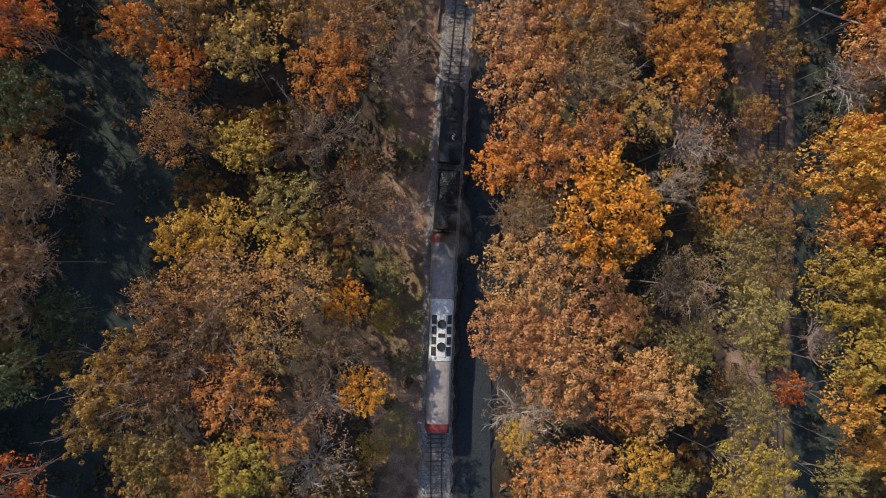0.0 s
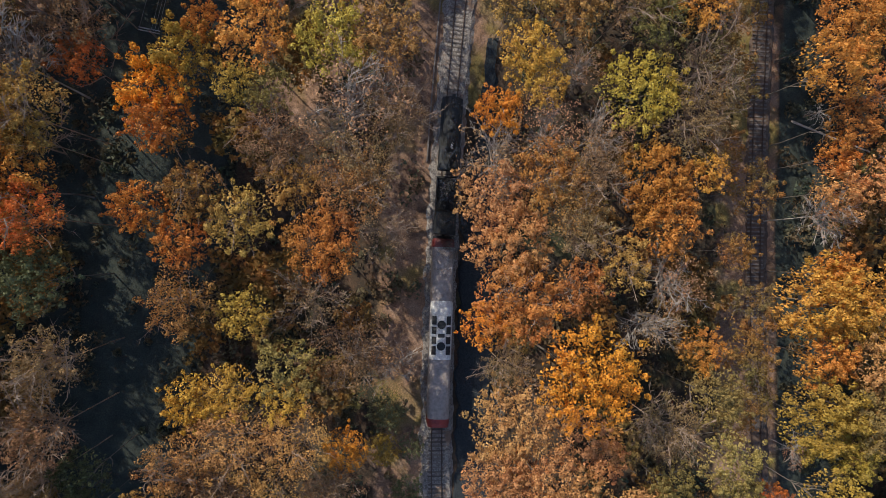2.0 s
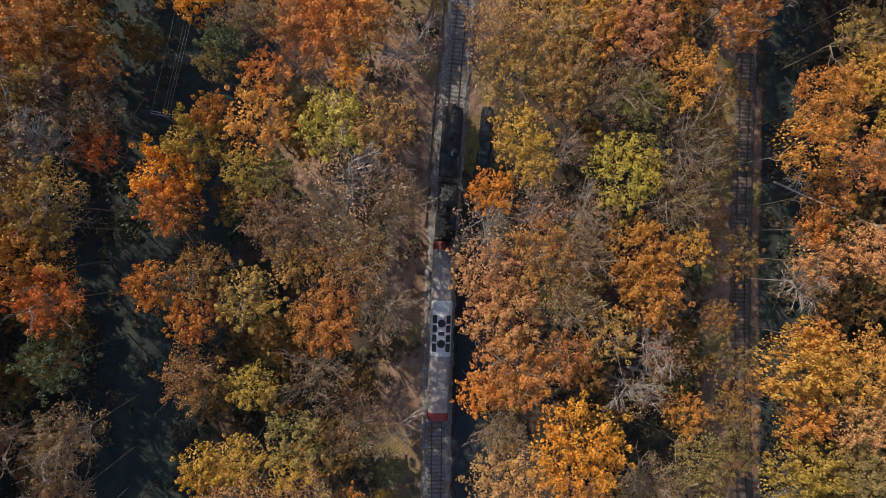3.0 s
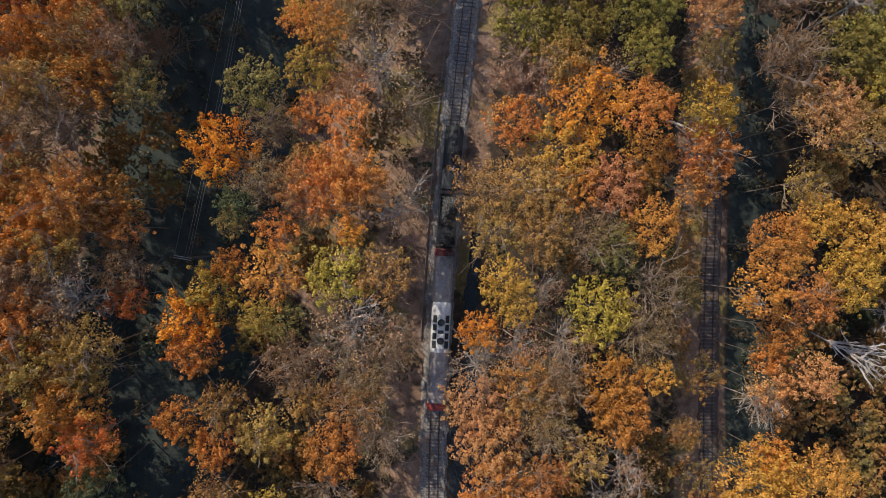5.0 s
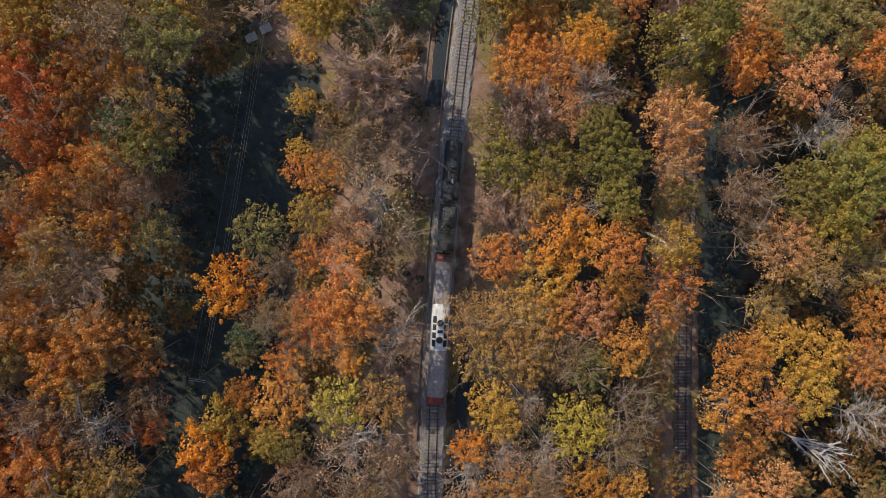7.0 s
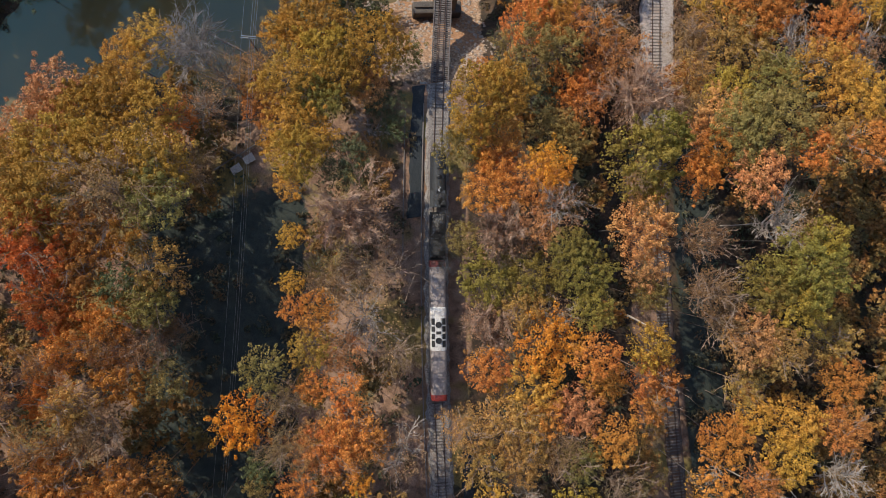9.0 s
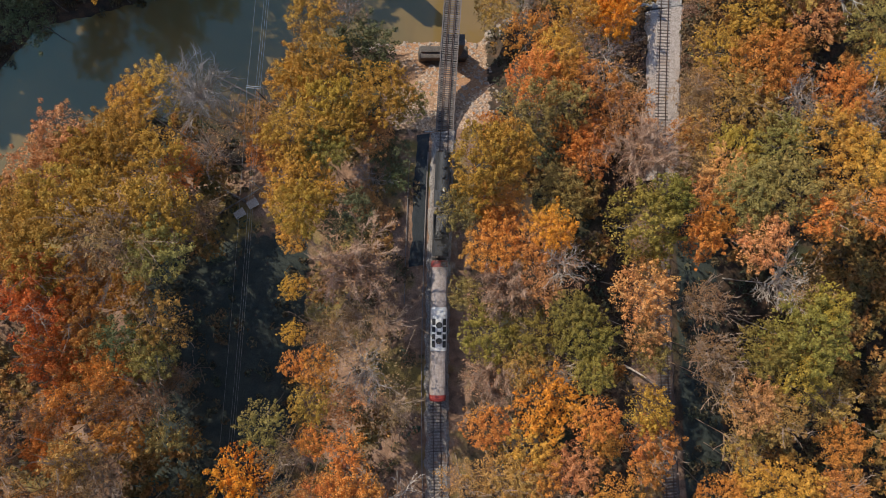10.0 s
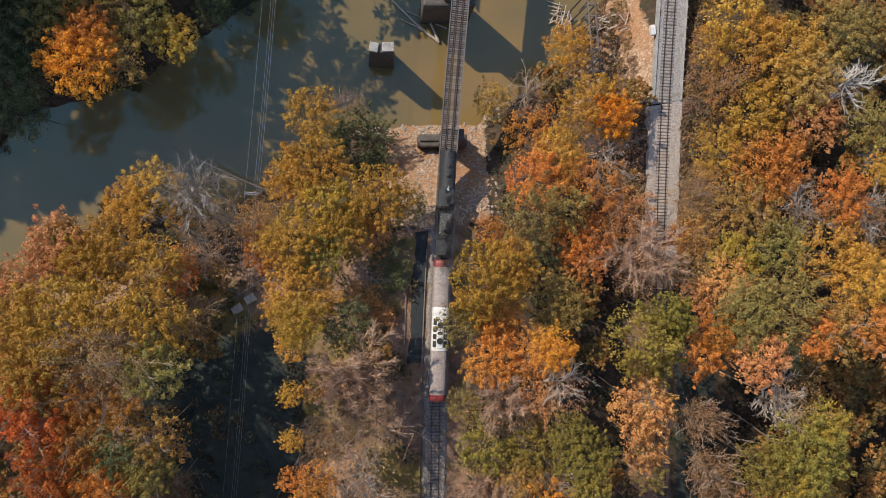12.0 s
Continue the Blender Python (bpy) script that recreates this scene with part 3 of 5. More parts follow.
KINDS = {
    # crown meshes, trunk meshes, colour, label
    "o": (FULL, TRUNK, (0.58, 0.245, 0.05), "tall oak with a rusty orange autumn crown"),
    "O": (FULL, TRUNK, (0.72, 0.305, 0.035), "tall maple with a glowing bright orange crown"),
    "y": (FULL, TRUNK, (0.58, 0.32, 0.055), "tall tree with a golden yellow autumn crown"),
    "m": (FULL, BRANCHY, (0.45, 0.27, 0.072), "tall tree with a mixed brown and gold crown"),
    "g": (FULL, TRUNK, (0.29, 0.215, 0.065), "tall tree with a still olive-green crown"),
    "k": (DENSE, TRUNK, (0.27, 0.205, 0.045), "broad oak with a dense tufted olive-green crown"),
    "K": (DENSE, TRUNK, (0.42, 0.24, 0.038), "broad oak with a dense tufted golden-olive crown"),
    "l": (FULL, TRUNK, (0.46, 0.315, 0.055), "tall tree with a yellow-green crown turning"),
    "r": (FULL, BRANCHY, (0.55, 0.235, 0.06), "tall tree with a thin rust-brown crown"),
    "R": (FULL, BRANCHY, (0.55, 0.17, 0.04), "tree with a deep red-orange autumn crown"),
    "t": (FULL, TRUNK, (0.58, 0.285, 0.104), "tall oak with a pale salmon-brown crown"),
    "T": (WISPY, TANGLE, (0.47, 0.26, 0.13), "round tan tree with dense fine bare twigs"),
    "b": (THIN, BRANCHY, (0.46, 0.237, 0.076), "tall tree with a thinning brown crown"),
    "n": (THIN, BARE, (0.3, 0.185, 0.083), "half-bare tree with dull brown leaves"),
    "d": (FULL, TRUNK, (0.14, 0.145, 0.065), "dark green leafy tree in the shade"),
    "x": (WISPY, PALE, (0.44, 0.25, 0.12), "nearly bare tree with pale grey branches"),
    "X": (WISPY, BARE, (0.27, 0.175, 0.085), "nearly bare tree with brown twigs"),
    "a": (None, ASHEN, None, "bare tree with a dense haze of pale grey twigs"),
    "w": (None, DEAD, None, "bare dead tree with whitish branches"),
}
PLANTED = []
TREE_RNG = random.Random(21)


def plant(kind, x, y, r, top):
    """One tree: its crown's half-width and the height of its top above the track."""
    crowns, trunks, colour, label = KINDS[kind]
    if crowns is FULL and r < 4.3:
        crowns = SLIGHT
    g = float(ground_z(x, y))
    h = max(top - g, 0.9 * r + 1.0)
    tree = empty("tree", pose(x, y, g - 0.15, 0, 0, TREE_RNG.uniform(0, 360)), label, "tree", "autumn woodland trees")
    trunk = new("trunk", TREE_RNG.choice(trunks))
    trunk.parent = tree
    trunk.scale = (r * 1.1, r * 1.1, h * 0.96) if trunks is TRUNK else (r * 1.2, r * 1.2, h * 1.08)
    if crowns:
        crown = new("crown", TREE_RNG.choice(crowns))
        crown.parent = tree
        deep = min(r * TREE_RNG.uniform(1.05, 1.35), h * 0.75)
        if -15 < x - side_x(y) < 2 or x < -16 and y < 100:
            deep = min(2.3 * r, h * 0.7)
        crown.scale = (r * 1.22, r * TREE_RNG.uniform(1.12, 1.3), deep)
        crown.location = (0, 0, h - 0.92 * deep)
        v = TREE_RNG.uniform(0.85, 1.15)
        crown.color = (min(1, colour[0] * v * TREE_RNG.uniform(0.94, 1.06)), colour[1] * v * TREE_RNG.uniform(0.92, 1.08), colour[2] * v, 1)
    PLANTED.append((x, y, r))
    return tree


# ---- the trees, from south to north: kind, place, half-width, top ----
def plant_south_wood():
    plant("b", -21.6, 11.8, 4.1, 22)
    plant("l", -14.2, 10.0, 3.1, 21)
    plant("X", -6.1, 11.7, 3.4, 23)
    plant("y", -20.9, -0.1, 3.2, 21)
    plant("y", -16.0, 1.2, 3.1, 21)
    plant("g", -9.3, 3.7, 3.5, 22)
    plant("y", -9.9, -0.4, 2.7, 21)
    plant("n", -1.9, 4.1, 4.5, 18)
    plant("x", 2.8, 2.1, 3.0, 17)
    plant("O", -3.2, -7.5, 2.8, 17)
    plant("b", -16.0, -5.1, 4.8, 22)
    plant("b", -8.6, -5.1, 3.8, 22)
    plant("b", -22.6, -7.5, 3.8, 22)
    plant("n", -19.0, -11.3, 4.1, 22)
    plant("b", -11.7, -11.3, 3.8, 22)
    plant("m", -29.1, -16.6, 3.5, 22)
    plant("m", -26.8, -13.6, 3.2, 21)
    plant("m", -30.8, -20.8, 2.9, 21)
    plant("n", -23.2, -16.7, 3.8, 22)
    plant("r", -14.7, -17.5, 4.5, 22)
    plant("O", -1.2, -17.8, 2.8, 17)
    plant("x", -6.4, -19.6, 4.0, 18)
    plant("g", -24.3, -24.0, 3.8, 22)
    plant("l", -14.1, -24.9, 3.8, 22)
    plant("b", -19.5, -26.6, 3.2, 21)
    plant("x", -6.4, -26.8, 4.3, 18)
    plant("n", -5.1, -13.1, 3.7, 18)
    plant("r", -9.8, -22.6, 2.6, 21)
    plant("R", -37.2, -26.1, 3.8, 27)
    plant("n", -37.2, -2.5, 3.9, 25)
    plant("n", -36.1, 5.6, 3.9, 25)
    plant("d", -38.8, -14.3, 3.9, 25)
    plant("d", -34.7, -8.8, 3.3, 19)
    plant("n", -38.3, -8.7, 2.6, 24)
    plant("g", -34.1, -13.7, 1.6, 19)
    plant("x", 38.6, 11.9, 3.5, 22)
    plant("r", 18.3, 10.4, 5.0, 22)
    plant("O", 14.0, 7.7, 2.6, 21)
    plant("r", 25.6, 11.8, 3.5, 22)
    plant("O", 24.9, 2.2, 5.7, 31)
    plant("x", 35.7, 6.6, 3.2, 21)
    plant("o", 41.2, 3.6, 2.9, 21)
    plant("n", 16.9, 2.5, 2.7, 21)
    plant("t", 17.5, -4.0, 5.4, 22)
    plant("t", 25.4, -6.6, 3.8, 22)
    plant("t", 15.5, -11.0, 4.5, 22)
    plant("t", 22.1, -14.3, 5.6, 23)
    plant("t", 28.8, -9.2, 2.6, 21)
    plant("x", 18.1, -20.7, 3.7, 22)
    plant("y", 16.1, -22.6, 1.9, 21)
    plant("t", 32.7, -17.8, 4.8, 22)
    plant("n", 36.3, -5.3, 3.8, 22)
    plant("g", 42.5, -2.0, 3.8, 22)
    plant("g", 41.8, -9.0, 3.6, 27)
    plant("g", 36.8, -13.2, 3.1, 21)
    plant("g", 43.7, -12.8, 2.5, 26)
    plant("g", 41.7, -19.6, 3.0, 26)
    plant("l", 41.5, -26.4, 4.5, 27)
    plant("y", 31.3, -26.2, 3.2, 21)
    plant("t", 23.9, -27.2, 4.3, 22)
    plant("r", 19.3, -27.7, 3.7, 22)
    plant("g", 33.9, -29.5, 3.2, 21)
    plant("r", 28.7, -18.3, 3.8, 22)
    plant("y", 58.0, 8.6, 5.6, 23)
    plant("y", 66.0, 8.0, 5.2, 23)
    plant("o", 58.3, 1.6, 3.8, 21)
    plant("t", 64.8, 0.8, 4.0, 22)
    plant("l", 57.0, -6.2, 4.9, 23)
    plant("l", 55.0, -14.8, 3.6, 27)
    plant("y", 54.2, -19.2, 3.3, 26)
    plant("y", 59.3, -25.6, 3.2, 21)
    plant("g", 52.0, -27.3, 2.4, 26)
    plant("g", 64.0, -6.2, 4.8, 22)
    plant("l", 60.7, -10.9, 3.2, 21)
    plant("d", 4.5, -15.7, 2.2, 8)
    plant("d", 5.3, -9.9, 1.9, 7)
    plant("d", 2.2, -3.9, 2.5, 11)
    plant("l", 1.5, -9.8, 2.2, 8)
    plant("l", 0.1, -26.7, 2.2, 7)
    plant("R", 56.8, -20.3, 2.2, 8)
    plant("x", 60.2, -13.4, 2.2, 8)


plant_south_wood()


def plant_middle_wood():
    plant("o", -26.5, 23.3, 3.2, 21)
    plant("o", -21.6, 19.0, 3.2, 21)
    plant("m", -14.3, 21.4, 3.8, 22)
    plant("o", -4.8, 18.0, 4.4, 23)
    plant("m", -19.8, 25.0, 3.5, 22)
    plant("m", -8.1, 25.4, 3.2, 21)
    plant("b", -1.1, 24.4, 4.1, 23)
    plant("X", 2.7, 19.4, 3.4, 23)
    plant("R", -36.6, 22.1, 3.8, 27)
    plant("d", -37.4, 15.1, 3.9, 25)
    plant("t", 15.7, 23.4, 4.1, 22)
    plant("b", 24.4, 23.7, 4.8, 22)
    plant("t", 17.7, 17.6, 4.8, 22)
    plant("n", 26.4, 19.1, 3.5, 22)
    plant("o", 36.0, 24.6, 4.8, 22)
    plant("y", 42.9, 25.5, 2.6, 21)
    plant("o", 37.3, 19.3, 4.1, 22)
    plant("m", 31.1, 14.5, 3.7, 22)
    plant("o", 59.8, 12.2, 3.2, 21)
    plant("x", 59.9, 19.8, 3.2, 21)
    plant("o", 60.1, 27.3, 2.6, 21)
    plant("r", -38.8, 54.8, 5.0, 27)
    plant("r", -32.9, 51.2, 3.6, 22)
    plant("m", -40.4, 48.6, 3.6, 27)
    plant("n", -33.1, 45.0, 3.6, 22)
    plant("x", -40.0, 41.0, 5.0, 27)
    plant("R", -32.6, 40.8, 2.9, 21)
    plant("m", -37.1, 31.2, 3.0, 26)
    plant("o", -39.9, 26.4, 5.4, 27)
    plant("g", -17.2, 50.9, 2.3, 21)
    plant("l", -20.4, 41.1, 3.7, 22)
    plant("o", -18.1, 44.6, 2.6, 21)
    plant("o", -11.0, 49.3, 3.2, 21)
    plant("o", -12.0, 43.3, 4.2, 22)
    plant("l", -14.3, 37.4, 2.6, 21)
    plant("O", -24.0, 37.0, 4.2, 22)
    plant("o", -23.4, 32.8, 3.6, 22)
    plant("r", -4.5, 54.9, 5.0, 22)
    plant("x", -6.0, 52.1, 3.2, 21)
    plant("O", -0.7, 48.7, 2.1, 22)
    plant("x", 6.8, 52.1, 3.9, 23)
    plant("l", -2.7, 42.5, 4.1, 23)
    plant("m", 3.5, 42.3, 3.9, 23)
    plant("x", -1.0, 34.7, 6.0, 24)
    plant("g", -10.8, 36.6, 3.0, 21)
    plant("n", -9.7, 30.1, 4.3, 22)
    plant("n", 0.1, 27.6, 4.2, 23)
    plant("n", 4.6, 33.1, 3.5, 23)
    plant("b", 18.4, 53.7, 4.3, 22)
    plant("m", 24.3, 53.6, 4.9, 22)
    plant("o", 31.7, 53.5, 3.7, 22)
    plant("t", 37.7, 54.1, 4.3, 22)
    plant("m", 19.7, 47.9, 4.2, 22)
    plant("m", 27.0, 47.0, 4.3, 22)
    plant("n", 34.4, 46.8, 4.3, 22)
    plant("o", 42.7, 47.4, 4.3, 22)
    plant("r", 48.9, 53.1, 3.1, 26)
    plant("y", 20.8, 40.6, 3.6, 22)
    plant("y", 22.2, 36.9, 3.2, 21)
    plant("O", 16.9, 33.5, 2.9, 21)
    plant("x", 27.4, 39.0, 2.3, 21)
    plant("l", 34.7, 35.8, 5.0, 22)
    plant("X", 43.2, 38.5, 4.2, 22)
    plant("x", 23.4, 31.1, 3.4, 22)
    plant("x", 16.7, 27.7, 4.9, 22)
    plant("n", 41.4, 31.9, 4.2, 22)
    plant("x", 30.1, 30.8, 3.6, 22)
    plant("o", 62.6, 43.9, 5.0, 22)
    plant("o", 57.0, 37.4, 3.9, 27)
    plant("y", 68.2, 47.5, 3.6, 22)
    plant("m", 66.9, 52.8, 3.6, 22)
    plant("o", 61.3, 31.2, 3.4, 22)
    plant("r", 67.0, 35.5, 3.6, 22)
    plant("t", 60.2, 23.0, 3.4, 22)
    plant("t", 66.5, 24.2, 3.6, 22)
    plant("r", 22.5, 26.0, 4.2, 22)
    plant("n", 28.4, 25.8, 3.6, 22)
    plant("o", -42.5, 50.9, 4.9, 27)
    plant("r", -34.7, 54.6, 4.4, 22)
    plant("g", -50.6, 53.3, 4.3, 27)
    plant("n", -45.4, 45.1, 4.4, 27)
    plant("r", -45.9, 38.2, 5.3, 27)
    plant("o", -51.9, 34.5, 5.1, 27)
    plant("m", -37.0, 34.0, 4.4, 27)
    plant("m", -43.7, 32.9, 4.4, 27)
    plant("d", -16.1, 53.2, 3.0, 21)
    plant("y", 75.4, 44.5, 5.1, 22)
    plant("y", 73.1, 38.2, 5.1, 22)
    plant("o", 84.5, 50.4, 4.4, 22)
    plant("r", 84.0, 42.0, 4.4, 22)
    plant("x", 83.4, 31.8, 4.3, 22)
    plant("m", 28.2, 53.5, 4.4, 22)
    plant("g", 36.8, 44.7, 3.7, 22)


plant_middle_wood()


def plant_north_wood():
    plant("r", 2.0, 55.0, 3.5, 23)
    plant("K", -44.5, 103.2, 6.6, 23)
    plant("n", -32.9, 102.7, 6.2, 23)
    plant("g", -26.4, 100.7, 5.3, 22)
    plant("R", -45.0, 95.6, 6.6, 23)
    plant("r", -37.5, 97.8, 4.4, 22)
    plant("R", -45.7, 86.3, 5.1, 22)
    plant("r", -39.6, 91.1, 4.4, 22)
    plant("o", -32.7, 95.0, 3.5, 22)
    plant("d", -34.0, 87.4, 3.5, 22)
    plant("m", -28.1, 88.8, 5.1, 22)
    plant("g", -30.1, 83.7, 4.4, 22)
    plant("o", -36.9, 82.4, 4.4, 22)
    plant("o", -43.8, 78.5, 4.4, 22)
    plant("b", -38.0, 78.1, 4.4, 22)
    plant("b", -48.1, 76.2, 4.3, 22)
    plant("o", -48.5, 71.1, 4.0, 22)
    plant("m", -42.8, 69.9, 4.0, 27)
    plant("o", -36.0, 72.0, 5.1, 22)
    plant("g", -29.3, 70.7, 3.5, 22)
    plant("n", -41.4, 65.5, 5.1, 27)
    plant("r", -46.9, 59.0, 5.3, 27)
    plant("b", -49.8, 64.3, 4.4, 27)
    plant("n", -31.4, 76.9, 3.5, 22)
    plant("n", -28.3, 78.1, 2.8, 14)
    plant("O", -18.5, 61.3, 5.1, 22)
    plant("g", -13.2, 69.7, 3.9, 22)
    plant("n", -11.0, 64.3, 3.4, 22)
    plant("l", -5.3, 71.8, 3.5, 22)
    plant("o", -3.1, 77.8, 3.5, 22)
    plant("o", -7.0, 78.9, 2.2, 21)
    plant("o", -5.7, 65.7, 2.8, 21)
    plant("o", -0.1, 64.0, 3.1, 23)
    plant("o", -1.0, 56.7, 5.4, 24)
    plant("n", -12.4, 56.5, 3.5, 22)
    plant("b", -8.1, 56.2, 3.5, 22)
    plant("y", -4.7, 99.8, 3.0, 14)
    plant("T", 5.6, 93.6, 6.3, 17)
    plant("K", -2.4, 104.4, 4.6, 19)
    plant("d", 5.5, 102.3, 4.4, 14)
    plant("y", -6.1, 91.0, 2.4, 12)
    plant("y", -7.3, 82.8, 2.2, 12)
    plant("n", -0.7, 82.0, 4.2, 14)
    plant("X", 3.0, 85.6, 3.8, 14)
    plant("X", 7.8, 83.4, 5.2, 14)
    plant("x", 4.4, 75.2, 6.4, 16)
    plant("X", 7.6, 67.5, 5.0, 14)
    plant("t", -0.5, 69.8, 3.7, 17)
    plant("g", 24.0, 100.2, 3.5, 22)
    plant("o", 31.3, 101.7, 4.4, 22)
    plant("o", 28.9, 93.8, 5.1, 22)
    plant("O", 38.0, 95.0, 3.7, 29)
    plant("r", 37.1, 93.4, 4.4, 22)
    plant("g", 23.4, 85.7, 3.1, 18)
    plant("T", 30.6, 85.2, 5.2, 22)
    plant("x", 39.3, 88.2, 4.0, 29)
    plant("t", 35.7, 85.4, 3.7, 22)
    plant("k", 26.5, 78.1, 5.2, 20)
    plant("k", 33.5, 76.7, 4.9, 21)
    plant("k", 40.4, 77.2, 4.8, 29)
    plant("k", 38.9, 81.5, 3.5, 29)
    plant("k", 40.9, 71.2, 3.5, 29)
    plant("k", 53.6, 93.5, 6.0, 30)
    plant("t", 52.0, 82.5, 5.2, 29)
    plant("t", 50.7, 75.8, 3.5, 29)
    plant("g", 51.3, 71.4, 2.5, 28)
    plant("o", 62.2, 89.7, 3.7, 29)
    plant("g", 69.6, 94.5, 5.0, 29)
    plant("g", 76.9, 95.9, 5.7, 30)
    plant("o", 82.0, 90.5, 4.2, 29)
    plant("t", 71.9, 88.4, 4.8, 29)
    plant("x", 76.8, 79.5, 4.8, 29)
    plant("n", 61.6, 79.4, 3.3, 28)
    plant("k", 70.0, 70.3, 4.8, 29)
    plant("k", 77.3, 71.6, 6.7, 30)
    plant("l", 75.1, 65.7, 5.0, 29)
    plant("l", 81.2, 75.7, 4.2, 29)
    plant("t", 65.9, 61.9, 4.8, 29)
    plant("m", 71.1, 59.0, 4.2, 29)
    plant("m", 83.9, 57.9, 4.4, 22)
    plant("T", 25.3, 70.3, 4.8, 19)
    plant("m", 31.2, 72.2, 3.5, 22)
    plant("x", 36.5, 70.1, 3.7, 22)
    plant("O", 34.4, 65.7, 6.0, 23)
    plant("o", 23.4, 63.3, 4.0, 22)
    plant("y", 30.3, 58.8, 5.3, 22)
    plant("o", 40.4, 63.6, 4.0, 29)
    plant("y", 50.0, 63.4, 4.0, 29)
    plant("r", 50.4, 57.7, 4.1, 27)
    plant("o", 43.2, 57.9, 3.7, 22)
    plant("n", 61.9, 70.0, 4.2, 29)
    plant("n", 63.4, 64.7, 3.3, 28)
    plant("r", -49.0, 100.9, 5.8, 20)
    plant("t", 8.0, 104.8, 3.5, 3)
    plant("t", 11.7, 100.9, 2.2, 2)
    plant("K", 27.3, 101.9, 3.8, 21)
    plant("T", 58.8, 105.2, 5.8, 16)
    plant("t", 68.7, 97.8, 3.6, 15)
    plant("o", 68.1, 91.4, 3.3, 16)
    plant("g", 42.2, 100.4, 4.8, 19)
    plant("o", 31.0, 98.1, 3.8, 19)
    plant("k", 58.1, 97.3, 3.7, 29)
    plant("l", 75.2, 103.4, 4.7, 17)
    plant("y", 85.7, 103.5, 5.3, 29)
    plant("y", 90.1, 99.1, 5.1, 29)
    plant("g", 82.7, 104.5, 4.8, 19)
    plant("g", 71.4, 97.2, 5.1, 29)
    plant("t", 71.8, 100.0, 4.6, 19)
    plant("m", 85.3, 91.3, 5.1, 29)
    plant("o", 91.1, 90.5, 4.4, 29)
    plant("o", 65.2, 93.5, 3.5, 29)
    plant("n", 68.4, 100.2, 4.0, 15)


plant_north_wood()


def plant_river_banks():
    plant("d", -46.8, 161.9, 7.6, 4)
    plant("g", -38.5, 164.5, 6.4, 6)
    plant("O", -35.3, 154.5, 6.5, 8)
    plant("o", -33.5, 159.3, 5.0, 7)
    plant("m", -30.1, 154.3, 5.3, 5)
    plant("l", -19.5, 158.1, 4.4, 1)
    plant("g", -24.5, 162.4, 5.4, 3)
    plant("d", -12.2, 163.6, 3.4, -3)
    plant("d", -48.1, 153.9, 5.2, 3)
    plant("d", -49.9, 148.5, 5.0, -1)
    plant("d", -47.0, 166.5, 6.4, 6)
    plant("n", -30.5, 163.1, 5.4, 3)
    # six oaks added mostly out of view, to cast shade on the river
    plant("k", -3.5, 169.5, 5.6, 6)
    plant("k", -8.5, 174.5, 5.6, 6)
    plant("k", -13.0, 181.5, 6.0, 6)
    plant("k", -17.0, 188.0, 6.0, 6)
    plant("k", -27.5, 174.5, 5.4, 2)
    plant("k", -33.0, 170.0, 5.4, 4)
    plant("y", -26.7, 130.7, 5.1, 5)
    plant("y", -31.1, 128.6, 4.3, 5)
    plant("a", -19.3, 129.0, 6.1, 8)
    plant("x", -14.6, 122.7, 4.8, 5)
    plant("t", -42.6, 122.1, 6.0, 10)
    plant("K", -37.5, 118.4, 5.9, 12)
    plant("t", -47.4, 116.9, 5.9, 12)
    plant("K", -32.3, 120.7, 5.9, 12)
    plant("K", -26.4, 116.9, 5.5, 13)
    plant("K", -41.9, 110.9, 6.6, 18)
    plant("K", -47.6, 109.8, 5.7, 18)
    plant("K", -34.7, 109.8, 5.7, 18)
    plant("K", -26.1, 106.8, 6.5, 20)
    plant("R", -23.5, 115.1, 4.0, 7)
    plant("x", -19.5, 117.6, 4.3, 5)
    plant("n", -22.8, 106.6, 4.2, 7)
    plant("y", 3.6, 141.0, 4.9, 3)
    plant("x", 10.0, 143.3, 3.2, -4)
    plant("d", 12.1, 135.4, 6.3, -4)
    plant("K", 3.4, 130.1, 6.1, 8)
    plant("y", -2.2, 128.9, 4.7, 5)
    plant("K", 13.9, 123.3, 6.0, 10)
    plant("K", 4.5, 122.6, 6.0, 10)
    plant("g", 19.0, 121.7, 3.6, 5)
    plant("K", -1.9, 117.4, 5.8, 14)
    plant("k", 1.6, 113.9, 4.8, 13)
    plant("K", 6.1, 118.2, 5.1, 11)
    plant("t", 11.8, 116.3, 3.6, 5)
    plant("K", -2.1, 107.6, 6.1, 16)
    plant("b", -8.4, 122.3, 4.3, 5)
    plant("x", 9.6, 108.9, 3.7, 3)
    plant("d", 14.5, 112.6, 3.7, 3)
    plant("d", 15.0, 108.1, 2.6, 2)
    plant("r", -8.5, 117.0, 4.3, 3)
    plant("m", 38.9, 139.6, 3.8, -3)
    plant("x", 45.9, 139.9, 4.5, -3)
    plant("y", 54.6, 147.5, 4.4, 1)
    plant("O", 59.3, 132.5, 4.5, 9)
    plant("y", 57.6, 137.1, 4.1, 7)
    plant("y", 52.4, 133.9, 4.6, 9)
    plant("o", 44.2, 131.2, 5.3, 5)
    plant("y", 48.7, 127.2, 4.6, 7)
    plant("x", 56.9, 126.3, 6.2, 6)
    plant("o", 43.3, 122.5, 5.4, 9)
    plant("o", 48.7, 122.8, 3.3, 8)
    plant("g", 40.2, 116.5, 5.7, 16)
    plant("o", 33.1, 114.4, 3.0, 12)
    plant("g", 46.9, 116.6, 4.2, 13)
    plant("r", 54.7, 118.8, 6.0, 10)
    plant("b", 58.4, 114.0, 6.0, 10)
